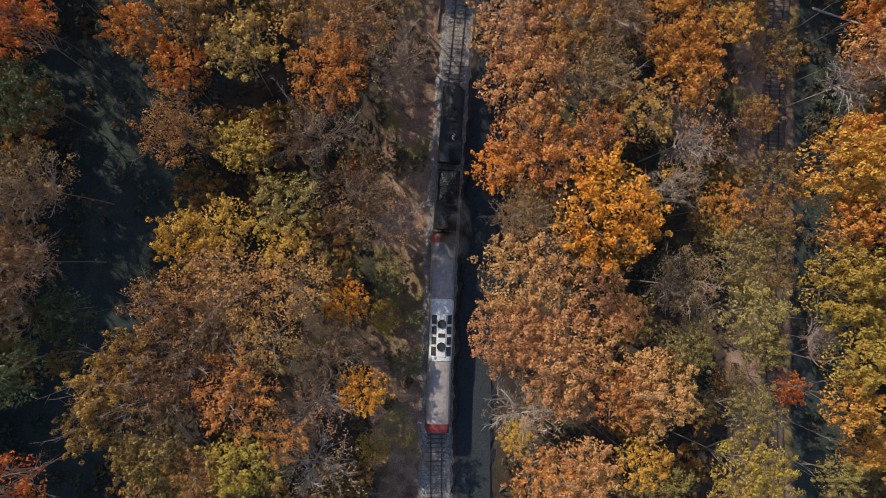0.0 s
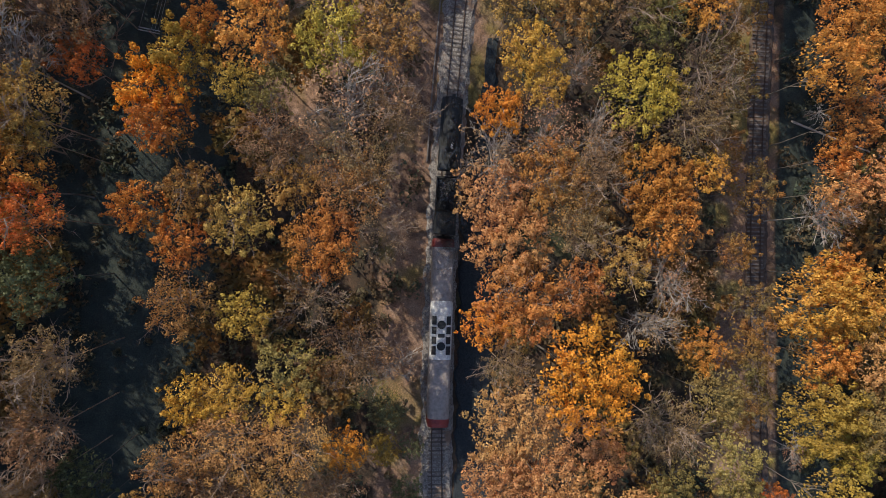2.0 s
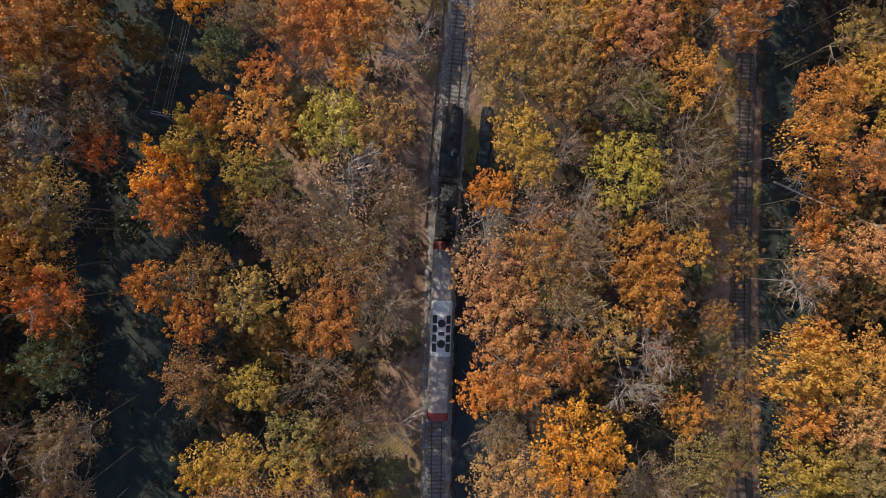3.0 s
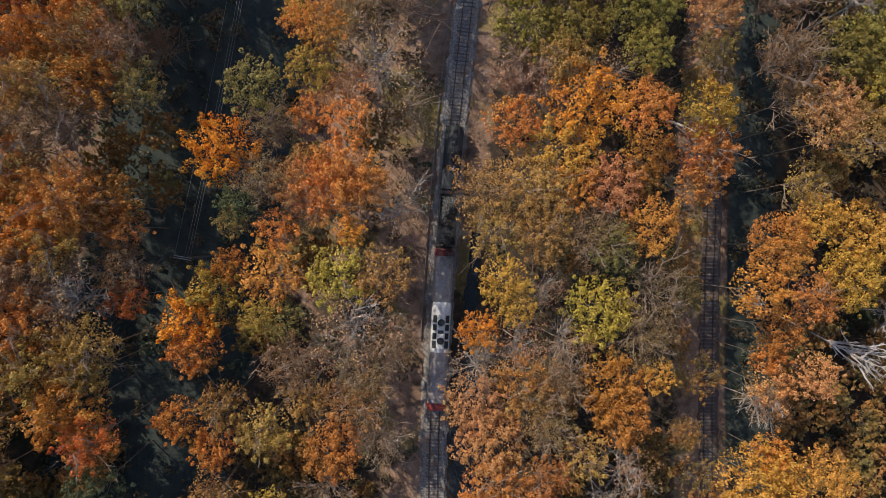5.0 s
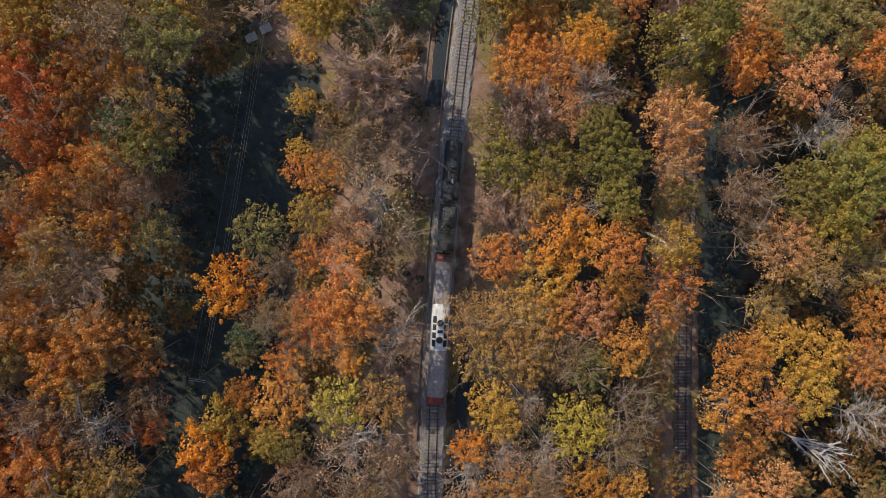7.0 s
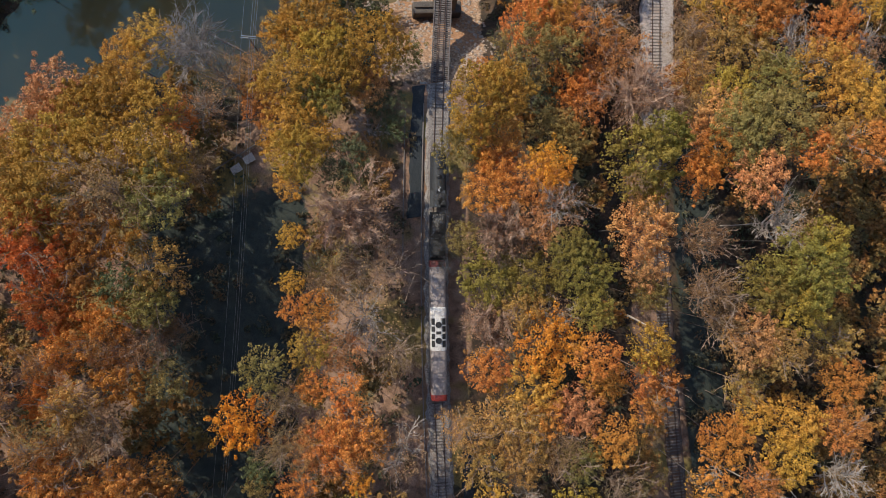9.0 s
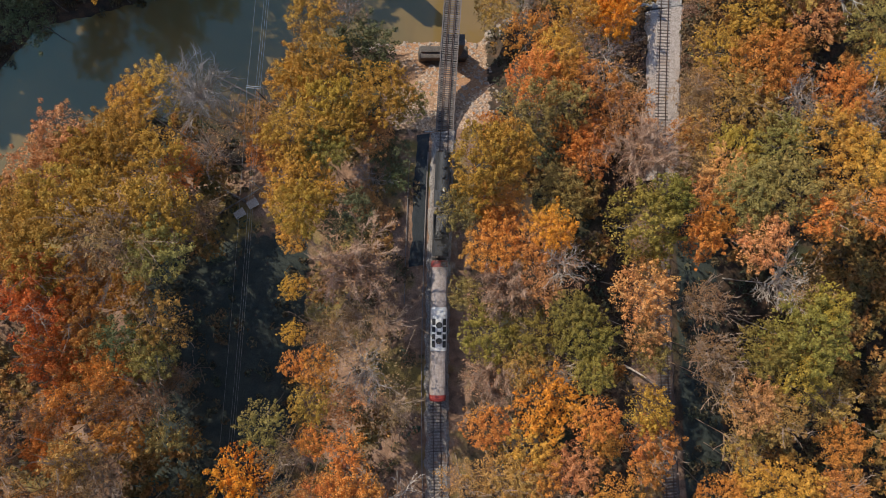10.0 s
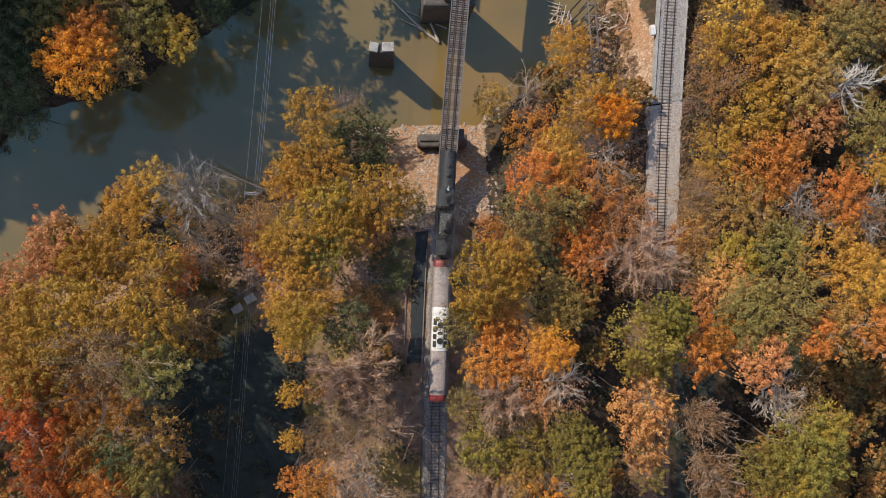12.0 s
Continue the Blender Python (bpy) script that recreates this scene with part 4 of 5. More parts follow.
    plant("K", 29.7, 107.8, 6.0, 26)
    plant("K", 33.9, 108.9, 4.6, 25)
    plant("d", 42.3, 110.0, 4.1, 11)
    plant("o", 46.6, 110.4, 4.1, 11)
    plant("r", 50.4, 106.7, 4.1, 11)
    plant("r", 69.5, 108.2, 3.5, 11)
    plant("n", 71.5, 115.1, 4.1, 11)
    plant("r", 53.6, 110.4, 4.1, 9)
    plant("b", 36.2, 111.9, 4.1, 11)
    plant("y", 83.7, 147.3, 5.9, 12)
    plant("y", 79.7, 143.1, 4.1, 9)
    plant("y", 91.3, 138.7, 7.0, 14)
    plant("y", 86.4, 142.4, 5.0, 13)
    plant("m", 94.1, 134.2, 5.8, 14)
    plant("w", 102.6, 132.0, 5.8, 14)
    plant("g", 103.9, 141.8, 5.9, 12)
    plant("g", 110.7, 142.0, 5.1, 11)
    plant("b", 81.0, 135.5, 5.0, 9)
    plant("y", 85.8, 129.3, 5.9, 12)
    plant("t", 95.5, 127.0, 5.9, 12)
    plant("y", 77.3, 123.0, 5.1, 11)
    plant("o", 84.5, 118.6, 6.7, 16)
    plant("m", 79.4, 112.0, 5.7, 16)
    plant("x", 90.0, 110.6, 5.7, 16)
    plant("o", 97.8, 111.6, 5.0, 15)
    plant("y", 105.4, 115.8, 3.0, 14)
    plant("x", 102.8, 107.7, 5.0, 15)
    plant("b", 74.4, 117.0, 4.1, 11)
    plant("b", 71.3, 108.0, 5.0, 13)
    plant("g", 106.1, 124.3, 5.0, 13)


plant_river_banks()


def plant_west_wood():
    """The tall wood beyond the clearing, which keeps the sun off it."""
    rng = random.Random(63)
    for i in range(7):
        for j in range(9):
            x, y = -66 + 5.2 * i + rng.uniform(-1.8, 1.8), 8 + 8.6 * j + rng.uniform(-3, 3)
            if any((x - a) ** 2 + (y - b) ** 2 < (0.75 * (4.6 + c)) ** 2 for a, b, c in PLANTED) or x > -38 + 0.2 * (y - 46):
                continue
            plant(rng.choice("orRmnbg"), x, y, rng.uniform(4.3, 5.2), rng.uniform(24, 28))


plant_west_wood()


def mesh_data(me):
    v = np.empty(len(me.vertices) * 3)
    me.vertices.foreach_get("co", v)
    f = np.empty(len(me.loops), np.int64)
    me.loops.foreach_get("vertex_index", f)
    return v.reshape(-1, 3), f.reshape(len(me.polygons), -1)


def fill_woods():
    """The smaller trees in the gaps of the wood and the tall ones round it, added mostly out of view to cast shade, as
    one mass.
    """
    rng = random.Random(77)
    verts, faces, which, n = [], [], [], 0
    spots = list(PLANTED)
    for k in range(3600):
        x, y = rng.uniform(-105, 130), rng.uniform(-55, 205)
        r = rng.uniform(2.4, 4.2)
        edge = x < -60 and y < 75 or y > 168 or float(river_distance(x, y)) > 0 and y > 150 and x < 40
        if edge:
            r = rng.uniform(4.5, 6.5)
        if -8.0 - r < x - main_x(y) < 7.2 + r or -4.0 - 0.8 * r < x - side_x(y) < 7.5 + r * 0.8:
            continue
        line = -26.4 + 0.228 * (y - 46)
        if y < 130 and abs(x - line - 2.5) < 5.5 + r:
            continue
        if float(river_distance(x, y)) < 2.0 or (14 < x < 46 and 112 < y < 145) or (57 < x < 74 and 137 < y < 172):
            continue
        scrub = x > 68 and 96 < y < 165
        if scrub:
            r = rng.uniform(1.9, 3.2)
        if -36 < x < -12 and 163 < y < 177 or x > -24 and x < 3 and y > 160 or x < -56 and 132 < y < 172:
            continue
        if any((x - a) ** 2 + (y - b) ** 2 < ((0.45 if scrub else 0.58) * (r + c)) ** 2 for a, b, c in spots):
            continue
        spots.append((x, y, r))
        g = float(ground_z(x, y))
        h = rng.uniform(25, 33) if edge and x < -50 else rng.uniform(20, 26) if edge else rng.uniform(8, 14)
        if scrub:
            h = rng.uniform(6, 12)
        verge = -13 < x - side_x(y) < 0 and y < 100
        if verge:
            h = rng.uniform(14, 18)
        unseen = x < -75 or x > 116 or y < -42 or y > 186
        crown, trunk = rng.choice(SPARE if unseen and not x < -60 else SHADE if edge and x < -56 else SLIGHT if verge or edge and 150 < y < 178 or scrub and r > 2.9 else SMALL), rng.choice(TRUNK)
        turn = rng.uniform(0, 6.28)
        c, s = math.cos(turn), math.sin(turn)
        for me, sc, z0, mat in ((crown, (1.2 * r, 1.2 * r, 1.1 * r), h - r, 0), (trunk, (r, r, 0.95 * h), 0, 1)):
            v, f = mesh_data(me)
            v = v * np.array(sc)
            v = np.stack([v[:, 0] * c - v[:, 1] * s + x, v[:, 0] * s + v[:, 1] * c + y, v[:, 2] + g + z0 - 0.1], 1)
            verts.append(v)
            faces += (f + n).tolist()
            which.append(np.full(len(f), mat))
            n += len(v)
    me = raw_mesh("woodland", np.concatenate(verts).tolist(), faces, MIXED_LEAF)
    me.materials.append(BARK)
    me.polygons.foreach_set("material_index", np.concatenate(which).astype(np.int32).tolist())
    tagged(new("woodland", me), "brown, rust and olive autumn trees filling the wood, tall unseen shade trees at its edge", "woodland", kind="stuff")


fill_woods()


def far_woods():
    """The wood that goes on beyond the railway land."""
    rng = random.Random(41)
    verts, faces, n = [], [], 0
    for k in range(1500):
        x, y = rng.uniform(-330, 360), rng.uniform(-260, 420)
        if -105 < x < 130 and -55 < y < 205 or float(river_distance(x, y)) < 5:
            continue
        if abs(x - main_x(max(-80, min(200, y)))) < 12 or abs(x - side_x(max(-80, min(200, y)))) < 10:
            continue
        r, g, a = rng.uniform(5, 8), float(ground_z(x, y)), rng.uniform(0, 6.28)
        v, f = mesh_data(rng.choice(SPARE))
        v = v * np.array([1.2 * r, 1.2 * r, 1.5 * r])
        verts.append(np.stack([v[:, 0] * math.cos(a) - v[:, 1] * math.sin(a) + x, v[:, 0] * math.sin(a) + v[:, 1] * math.cos(a) + y, v[:, 2] + g + rng.uniform(9, 15)], 1))
        faces.append(f + n)
        n += len(v)
        t = np.array([(-0.3, 0, 0), (0.3, -0.25, 0), (0, 0.3, 0), (0, 0, 16)]) + np.array([x, y, g - 0.2])
        verts.append(t)
        faces.append(np.array([(0, 1, 3), (1, 2, 3), (2, 0, 3)]) + n)
        n += 4
    tagged(new("far_woods", raw_mesh("far_woods", np.concatenate(verts).tolist(), np.concatenate(faces).tolist(), MIXED_LEAF)), "autumn woods reaching away on all sides", "woods", kind="stuff")


far_woods()


def understorey():
    """Shrubs and saplings under the trees, as one mass."""
    rng = np.random.default_rng(4)
    cs, ns = [], []
    xs, ys = rng.uniform(-95, 130, 9000), rng.uniform(-62, 200, 9000)
    line = -26.4 + 0.228 * (ys - 46)
    d = river_distance(xs, ys)
    keep = ((xs - main_x(ys) > 8.6) | (main_x(ys) - xs > 6.5 + 3 * np.sin(ys * 0.4))) & ((side_x(ys) - xs > 5.5) | (xs - side_x(ys) > 4.0)) & (d > 1.5)
    keep &= (np.abs(xs - line - 1) > 5.5) | (rng.random(9000) < 0.3)
    keep &= ~((np.abs(xs - main_x(ys) + 1) < 11) & (ys > 114))
    gz = ground_z(xs, ys)
    for x, y, z in zip(xs[keep], ys[keep], gz[keep]):
        n = 26
        s = rng.uniform(0.5, 1.5)
        u = unit(rng.normal(size=(n, 3)) + np.array([0, 0, 0.6]))
        cs.append(np.array([x, y, z + s * 0.6]) + u * s * np.array([1, 1, 0.8]))
        ns.append(unit(u + 0.7 * rng.normal(size=(n, 3))))
    v, f = sprays_of(np.concatenate(cs), np.concatenate(ns), 0.5, rng)
    ob = new("undergrowth", raw_mesh("undergrowth", v.tolist(), f.tolist(), SHRUB_LEAF))
    tagged(ob, "brown and dull green shrubs and saplings on the forest floor", "undergrowth", kind="stuff")


understorey()


def dry_brush():
    """Pinkish dry weeds and brambles along the second track and down the bank."""
    rng = np.random.default_rng(14)
    cs, ns = [], []
    n = 26
    for k in range(4600):
        y = rng.uniform(97, 164)
        x = float(side_x(y)) + (rng.uniform(3.9, 10.5) if rng.random() < 0.5 else -rng.uniform(3.6, 18))
        if y < 128 and x - side_x(y) < -9 or float(river_distance(x, y)) < 1.5:
            continue
        s = rng.uniform(0.35, 1.0)
        u = unit(rng.normal(size=(n, 3)) + np.array([0, 0, 0.6]))
        cs.append(np.array([x, y, float(ground_z(x, y)) + s * 0.5]) + u * s * np.array([1, 1, 0.8]))
        ns.append(unit(u + 0.6 * rng.normal(size=(n, 3))))
    v, f = sprays_of(np.concatenate(cs), np.concatenate(ns), 0.26, rng)
    tagged(new("dry_brush", raw_mesh("dry_brush", v.tolist(), f.tolist(), BRUSH_LEAF)), "pinkish dry weeds and brambles beside the second track", "brush", kind="stuff")


dry_brush()


# ---- the train ----
def loft(bm, profile, ys):
    """A closed profile of (x, z) carried along y; ys: rows of y and the scale of the profile about (0, 2)."""
    rings = []
    for y, k in ys:
        rings.append([bm.verts.new((x * k, y, 2 + (z - 2) * k)) for x, z in profile])
    n = len(profile)
    for a, b in zip(rings, rings[1:]):
        for i in range(n):
            bm.faces.new((a[i], a[(i + 1) % n], b[(i + 1) % n], b[i]))
    bm.faces.new(rings[0])
    bm.faces.new(list(reversed(rings[-1])))
    bmesh.ops.recalc_face_normals(bm, faces=bm.faces)


def arch(half, eave, top, low, steps=10):
    pts = [(-half, low)]
    for i in range(steps + 1):
        a = math.pi * (1 - i / steps)
        pts.append((half * math.cos(a), eave + (top - eave) * math.sin(a) ** 0.8))
    pts.append((half, low))
    return pts


def wheel_pair(parent, y, r, name="wheelset"):
    bm = bmesh.new()
    for side in (-0.72, 0.72):
        tube(bm, pose(side - 0.07, y, r, 0, 90, 0), r, r, 0.14, 20)
        tube(bm, pose(side - 0.03, y, r, 0, 90, 0), r * 0.3, r * 0.3, 0.2, 10)
    rod(bm, (-0.7, y, r), (0.7, y, r), 0.08, sides=8)
    return part(name, bm, DARK_GREY, parent)


def build_diesel():
    car = empty("diesel_locomotive", None, "long diesel locomotive with grey roof, red ends and white hood", "locomotive")
    bm = bmesh.new()
    loft(bm, [(-1.5, 1.0), (-1.52, 3.58), (1.52, 3.58), (1.5, 1.0)], [(-13.0, 0.97), (-12.7, 1), (12.4, 1), (12.7, 0.97)])
    part("body", bm, ROOF_GREY, car)
    bm = bmesh.new()
    loft(bm, arch(1.54, 3.6, 4.5, 3.52), [(-12.1, 1), (12.0, 1)])
    part("roof", bm, ROOF_GREY, car, "dusty beige-grey arched roof")
    for s in (-1, 1):
        bm = bmesh.new()
        y0, y1 = (12.02, 13.2) if s > 0 else (-12.12, -13.3)
        loft(bm, arch(1.55, 3.6, 4.5, 1.1), [(y0, 1.005), (y0 + 0.55 * (y1 - y0), 1.0), (y1, 0.93)])
        part("end_cap", bm, RED, car, "red painted rounded end")
        bm = bmesh.new()
        box(bm, 0, s * 13.45, 0.95, 2.7, 0.35, 0.35, 0.05)
        box(bm, 0, s * 13.75, 0.95, 0.28, 0.6, 0.3, 0.06)
        for x in (-1.1, 1.1):
            rod(bm, (x, s * 13.5, 1.0), (x, s * 13.5, 2.2), 0.03)
        part("coupler_beam", bm, DARK_GREY, car)
        bogie = empty("bogie")
        bogie.parent = car
        bogie.location = (0, s * 8.2, 0)
        bm = bmesh.new()
        for x in (-1.0, 1.0):
            box(bm, x, 0, 0.65, 0.18, 4.6, 0.5, 0.06)
        box(bm, 0, 0, 0.75, 2.0, 0.6, 0.3, 0.05)
        part("bogie_frame", bm, BLACK, bogie)
        for y in (-1.7, 0, 1.7):
            wheel_pair(bogie, y, 0.5)
    # white radiator hood in the middle
    hood = empty("radiator_hood")
    hood.parent = car
    bm = bmesh.new()
    loft(bm, arch(1.56, 3.62, 4.62, 3.55, 12), [(-3.75, 0.985), (-3.4, 1.0), (3.0, 1.01), (3.55, 1.03), (4.2, 1.0), (4.5, 0.96)])
    part("hood_shell", bm, WHITE, hood, "dusty white arched hood")
    bm = bmesh.new()
    box(bm, 0, -0.35, 4.66, 1.05, 5.6, 0.14, 0.03)
    part("spine", bm, WHITE, hood)
    for s in (-1, 1):
        for j in range(4):
            y = 1.75 - 1.4 * j
            bm = bmesh.new()
            box(bm, s * 1.02, y, 4.46, 0.66, 1.2 if j in (0, 3) else 1.0, 0.08, 0.02)
            for k in range(6):
                box(bm, s * 1.02, y - 0.45 + 0.18 * k, 4.51, 0.62, 0.04, 0.04)
            p = part("grille", bm, SCREEN, hood, "black louvred radiator grille")
            p.matrix_basis = pose(s * 1.02, 0, 4.5) @ pose(0, 0, 0, 0, s * 24, 0) @ pose(-s * 1.02, 0, -4.5)
    bm = bmesh.new()
    box(bm, 0, -0.35, 4.72, 0.9, 0.55, 0.1, 0.03)
    part("hatch", bm, SCREEN, hood)
    for y in (1.15, -1.85):
        fan = empty("roof_fan")
        fan.parent = car
        fan.location = (0, y, 4.73)
        bm = bmesh.new()
        tube(bm, pose(0, 0, 0), 0.6, 0.58, 0.16, 24, False)
        tube(bm, pose(0, 0, -0.02), 0.58, 0.58, 0.03, 24)
        part("fan_ring", bm, SCREEN, fan, "black round fan housing")
        bm = bmesh.new()
        for k in range(8):
            a = k * 45
            box(bm, 0.3 * math.cos(radians(a)), 0.3 * math.sin(radians(a)), 0.09, 0.46, 0.13, 0.02, 0, a)
        tube(bm, pose(0, 0, 0.05), 0.12, 0.12, 0.08, 12)
        part("fan_blades", bm, DARK_GREY, fan)
    return car


def build_steam():
    loco = empty("steam_locomotive", None, "black steam locomotive with sooty boiler and dark cab roof", "locomotive")
    bm = bmesh.new()
    tube(bm, pose(0, -2.0, 2.75, -90, 0, 0), 1.2, 1.12, 5.6, 28)
    for y in (-1.5, -0.2, 1.1, 2.4):
        tube(bm, pose(0, y, 2.75, -90, 0, 0), 1.2 - 0.012 * y, 1.19 - 0.012 * y, 0.1, 28)
    part("boiler", bm, DARK_GREY, loco, "banded dark grey boiler")
    bm = bmesh.new()
    tube(bm, pose(0, 3.6, 2.75, -90, 0, 0), 1.14, 1.14, 1.6, 28)
    tube(bm, pose(0, 5.2, 2.75, -90, 0, 0), 1.05, 0.6, 0.2, 24)
    part("smokebox", bm, BLACK, loco)
    bm = bmesh.new()
    tube(bm, pose(0, 4.4, 3.6), 0.3, 0.36, 0.75, 20, False)
    tube(bm, pose(0, 4.4, 3.6), 0.27, 0.3, 0.7, 20)
    part("smokestack", bm, BLACK, loco)
    for y, r in ((2.3, 0.42), (0.6, 0.48)):
        bm = bmesh.new()
        bmesh.ops.create_uvsphere(bm, u_segments=20, v_segments=10, radius=r, matrix=pose(0, y, 3.72))
        tube(bm, pose(0, y, 3.35), r * 1.02, r, 0.4, 20)
        part("dome", bm, BLACK, loco)
    bm = bmesh.new()
    tube(bm, pose(0, 5.2, 3.75, -90, 0, 0), 0.22, 0.25, 0.35, 16)
    box(bm, 0, 5.2, 3.45, 0.3, 0.4, 0.15, 0.03)
    part("headlight", bm, DARK_GREY, loco)
    for s in (-1, 1):
        bm = bmesh.new()
        box(bm, s * 1.18, 1.5, 1.95, 0.7, 7.6, 0.07, 0.01)
        box(bm, s * 1.5, 1.5, 1.8, 0.05, 7.6, 0.36, 0.01)
        part("running_board", bm, BLACK, loco)
        bm = bmesh.new()
        rod(bm, (s * 1.08, -1.8, 3.2), (s * 1.05, 4.4, 3.2), 0.03)
        part("handrail", bm, DARK_GREY, loco)
        bm = bmesh.new()
        tube(bm, pose(s * 1.15, 3.6, 1.0, -90, 0, 0), 0.42, 0.42, 1.1, 18)
        box(bm, s * 1.12, 4.1, 1.65, 0.55, 1.0, 0.5, 0.1)
        part("cylinder", bm, BLACK, loco)
        bm = bmesh.new()
        box(bm, s * 0.98, 0.4, 0.75, 0.08, 4.6, 0.16, 0.02)
        part("side_rod", bm, DARK_GREY, loco)
    for y in (-1.6, 0.1, 1.8):
        wheel_pair(loco, y, 0.75, "driving_wheelset")
    for y in (4.6, -3.6):
        wheel_pair(loco, y, 0.42)
    bm = bmesh.new()
    box(bm, 0, 0.2, 1.35, 1.1, 10.2, 0.4, 0.05)
    part("frame", bm, BLACK, loco)
    bm = bmesh.new()
    box(bm, 0, 5.35, 1.1, 2.9, 0.4, 0.5, 0.06)
    for i in range(9):
        x = -1.2 + 0.3 * i
        rod(bm, (x, 5.5, 1.1), (x * 0.6, 6.0, 0.18), 0.04)
    part("pilot", bm, BLACK, loco)
    cab = empty("cab")
    cab.parent = loco
    bm = bmesh.new()
    box(bm, -1.45, -3.6, 2.45, 0.08, 3.0, 2.3, 0.02)
    box(bm, 1.45, -3.6, 2.45, 0.08, 3.0, 2.3, 0.02)
    box(bm, 0, -2.1, 2.45, 2.9, 0.08, 2.3, 0.02)
    box(bm, 0, -3.6, 1.4, 2.9, 3.0, 0.1, 0.02)
    part("cab_wall", bm, BLACK, cab)
    bm = bmesh.new()
    loft(bm, arch(1.56, 3.6, 4.15, 3.52), [(-5.2, 1), (-1.9, 1)])
    part("cab_roof", bm, DARK_GREY, cab, "sooty dark grey cab roof")
    bm = bmesh.new()
    box(bm, 0.1, -3.4, 4.18, 0.9, 1.1, 0.1, 0.03)
    part("roof_hatch", bm, BLACK, cab)
    rng = random.Random(8)
    bm = bmesh.new()
    for i in range(7):
        k = 0.06 + 0.013 * i
        bmesh.ops.create_icosphere(bm, subdivisions=1, radius=k, matrix=pose(0.25 + rng.uniform(-0.12, 0.12) - 0.03 * i, -1.35 - 0.14 * i, 4.25 + 0.06 * i))
    part("steam_wisp", bm, STEAM, loco, "small white wisp of escaping steam")
    return loco


def build_tender():
    tender = empty("tender", None, "black tender with a heap of grey coal and a water deck", "tender")
    bm = bmesh.new()
    box(bm, 0, 0, 1.15, 2.9, 8.4, 0.35, 0.05)
    box(bm, 0, -2.5, 2.2, 3.0, 3.4, 2.0, 0.08)
    box(bm, -1.45, 1.4, 2.4, 0.1, 4.9, 2.4, 0.03)
    box(bm, 1.45, 1.4, 2.4, 0.1, 4.9, 2.4, 0.03)
    box(bm, 0, -0.9, 2.5, 2.9, 0.1, 2.4, 0.03)
    part("tank", bm, BLACK, tender)
    rng = random.Random(2)
    bm = bmesh.new()
    bmesh.ops.create_grid(bm, x_segments=18, y_segments=28, size=0.5, matrix=Matrix.Diagonal((2.7, 4.5, 1, 1)))
    for v in bm.verts:
        e = max(abs(v.co.x) / 1.35, abs(v.co.y) / 2.25)
        v.co.z = 2.9 + 0.75 * (1 - e * e) + rng.uniform(-0.09, 0.09)
        v.co.y += 1.5
    part("coal_heap", bm, COAL, tender, "heap of dusty grey coal")
    bm = bmesh.new()
    tube(bm, pose(0, -2.7, 3.2), 0.4, 0.38, 0.2, 18)
    box(bm, 0.9, -3.2, 3.25, 0.7, 0.5, 0.2, 0.04)
    part("water_hatch", bm, DARK_GREY, tender)
    for s in (-1, 1):
        bm = bmesh.new()
        rod(bm, (s * 1.4, -4.2, 1.2), (s * 1.4, -4.2, 3.4), 0.03)
        part("ladder_rail", bm, DARK_GREY, tender)
    for y in (-3.1, -1.5, 1.5, 3.1):
        wheel_pair(tender, y, 0.42)
    bm = bmesh.new()
    box(bm, 0, -4.45, 0.95, 0.28, 0.6, 0.3, 0.06)
    part("coupler", bm, BLACK, tender)
    return tender


def smoke_material():
    m, nodes, links, b = material("thin_coal_smoke", 1.0)
    at = nodes.new("ShaderNodeTexCoord").outputs["Object"]
    n = noise_node(nodes, links, at, 0.45, 3.0)
    b.inputs["Base Color"].default_value = (0.13, 0.13, 0.135, 1)
    b.inputs["Specular IOR Level"].default_value = 0.0
    links.new(ramp(nodes, links, n, (0.4, (0, 0, 0)), (0.7, (0.11, 0.11, 0.11))), b.inputs["Alpha"])
    return m


STEAM = worn("white_steam", (0.75, 0.75, 0.75), (0.9, 0.9, 0.9), 2.0, 1.0)
SMOKE = smoke_material()


def build_smoke():
    plume = empty("smoke_plume", None, "thin grey coal smoke drifting back over the train", "smoke")
    rng = random.Random(12)
    for i in range(13):
        bm = bmesh.new()
        r = 0.8 + 0.14 * i
        bmesh.ops.create_icosphere(bm, subdivisions=3, radius=r, matrix=pose(0.5 * math.sin(i * 1.3) + 0.06 * i, -1.7 * i, 5.0 + 0.1 * i) @ Matrix.Diagonal((1.0, 1.6, 0.55, 1)))
        for v in bm.verts:
            v.co += 0.35 * r * noise.noise_vector(v.co * 0.7 + Vector((i * 7.1, 0, 0)))
        p = part("puff", bm, SMOKE, plume)
        p.data.polygons.foreach_set("use_smooth", [True] * len(p.data.polygons))
    return plume


DIESEL = build_diesel()
STEAM_LOCO = build_steam()
TENDER = build_tender()
PLUME = build_smoke()


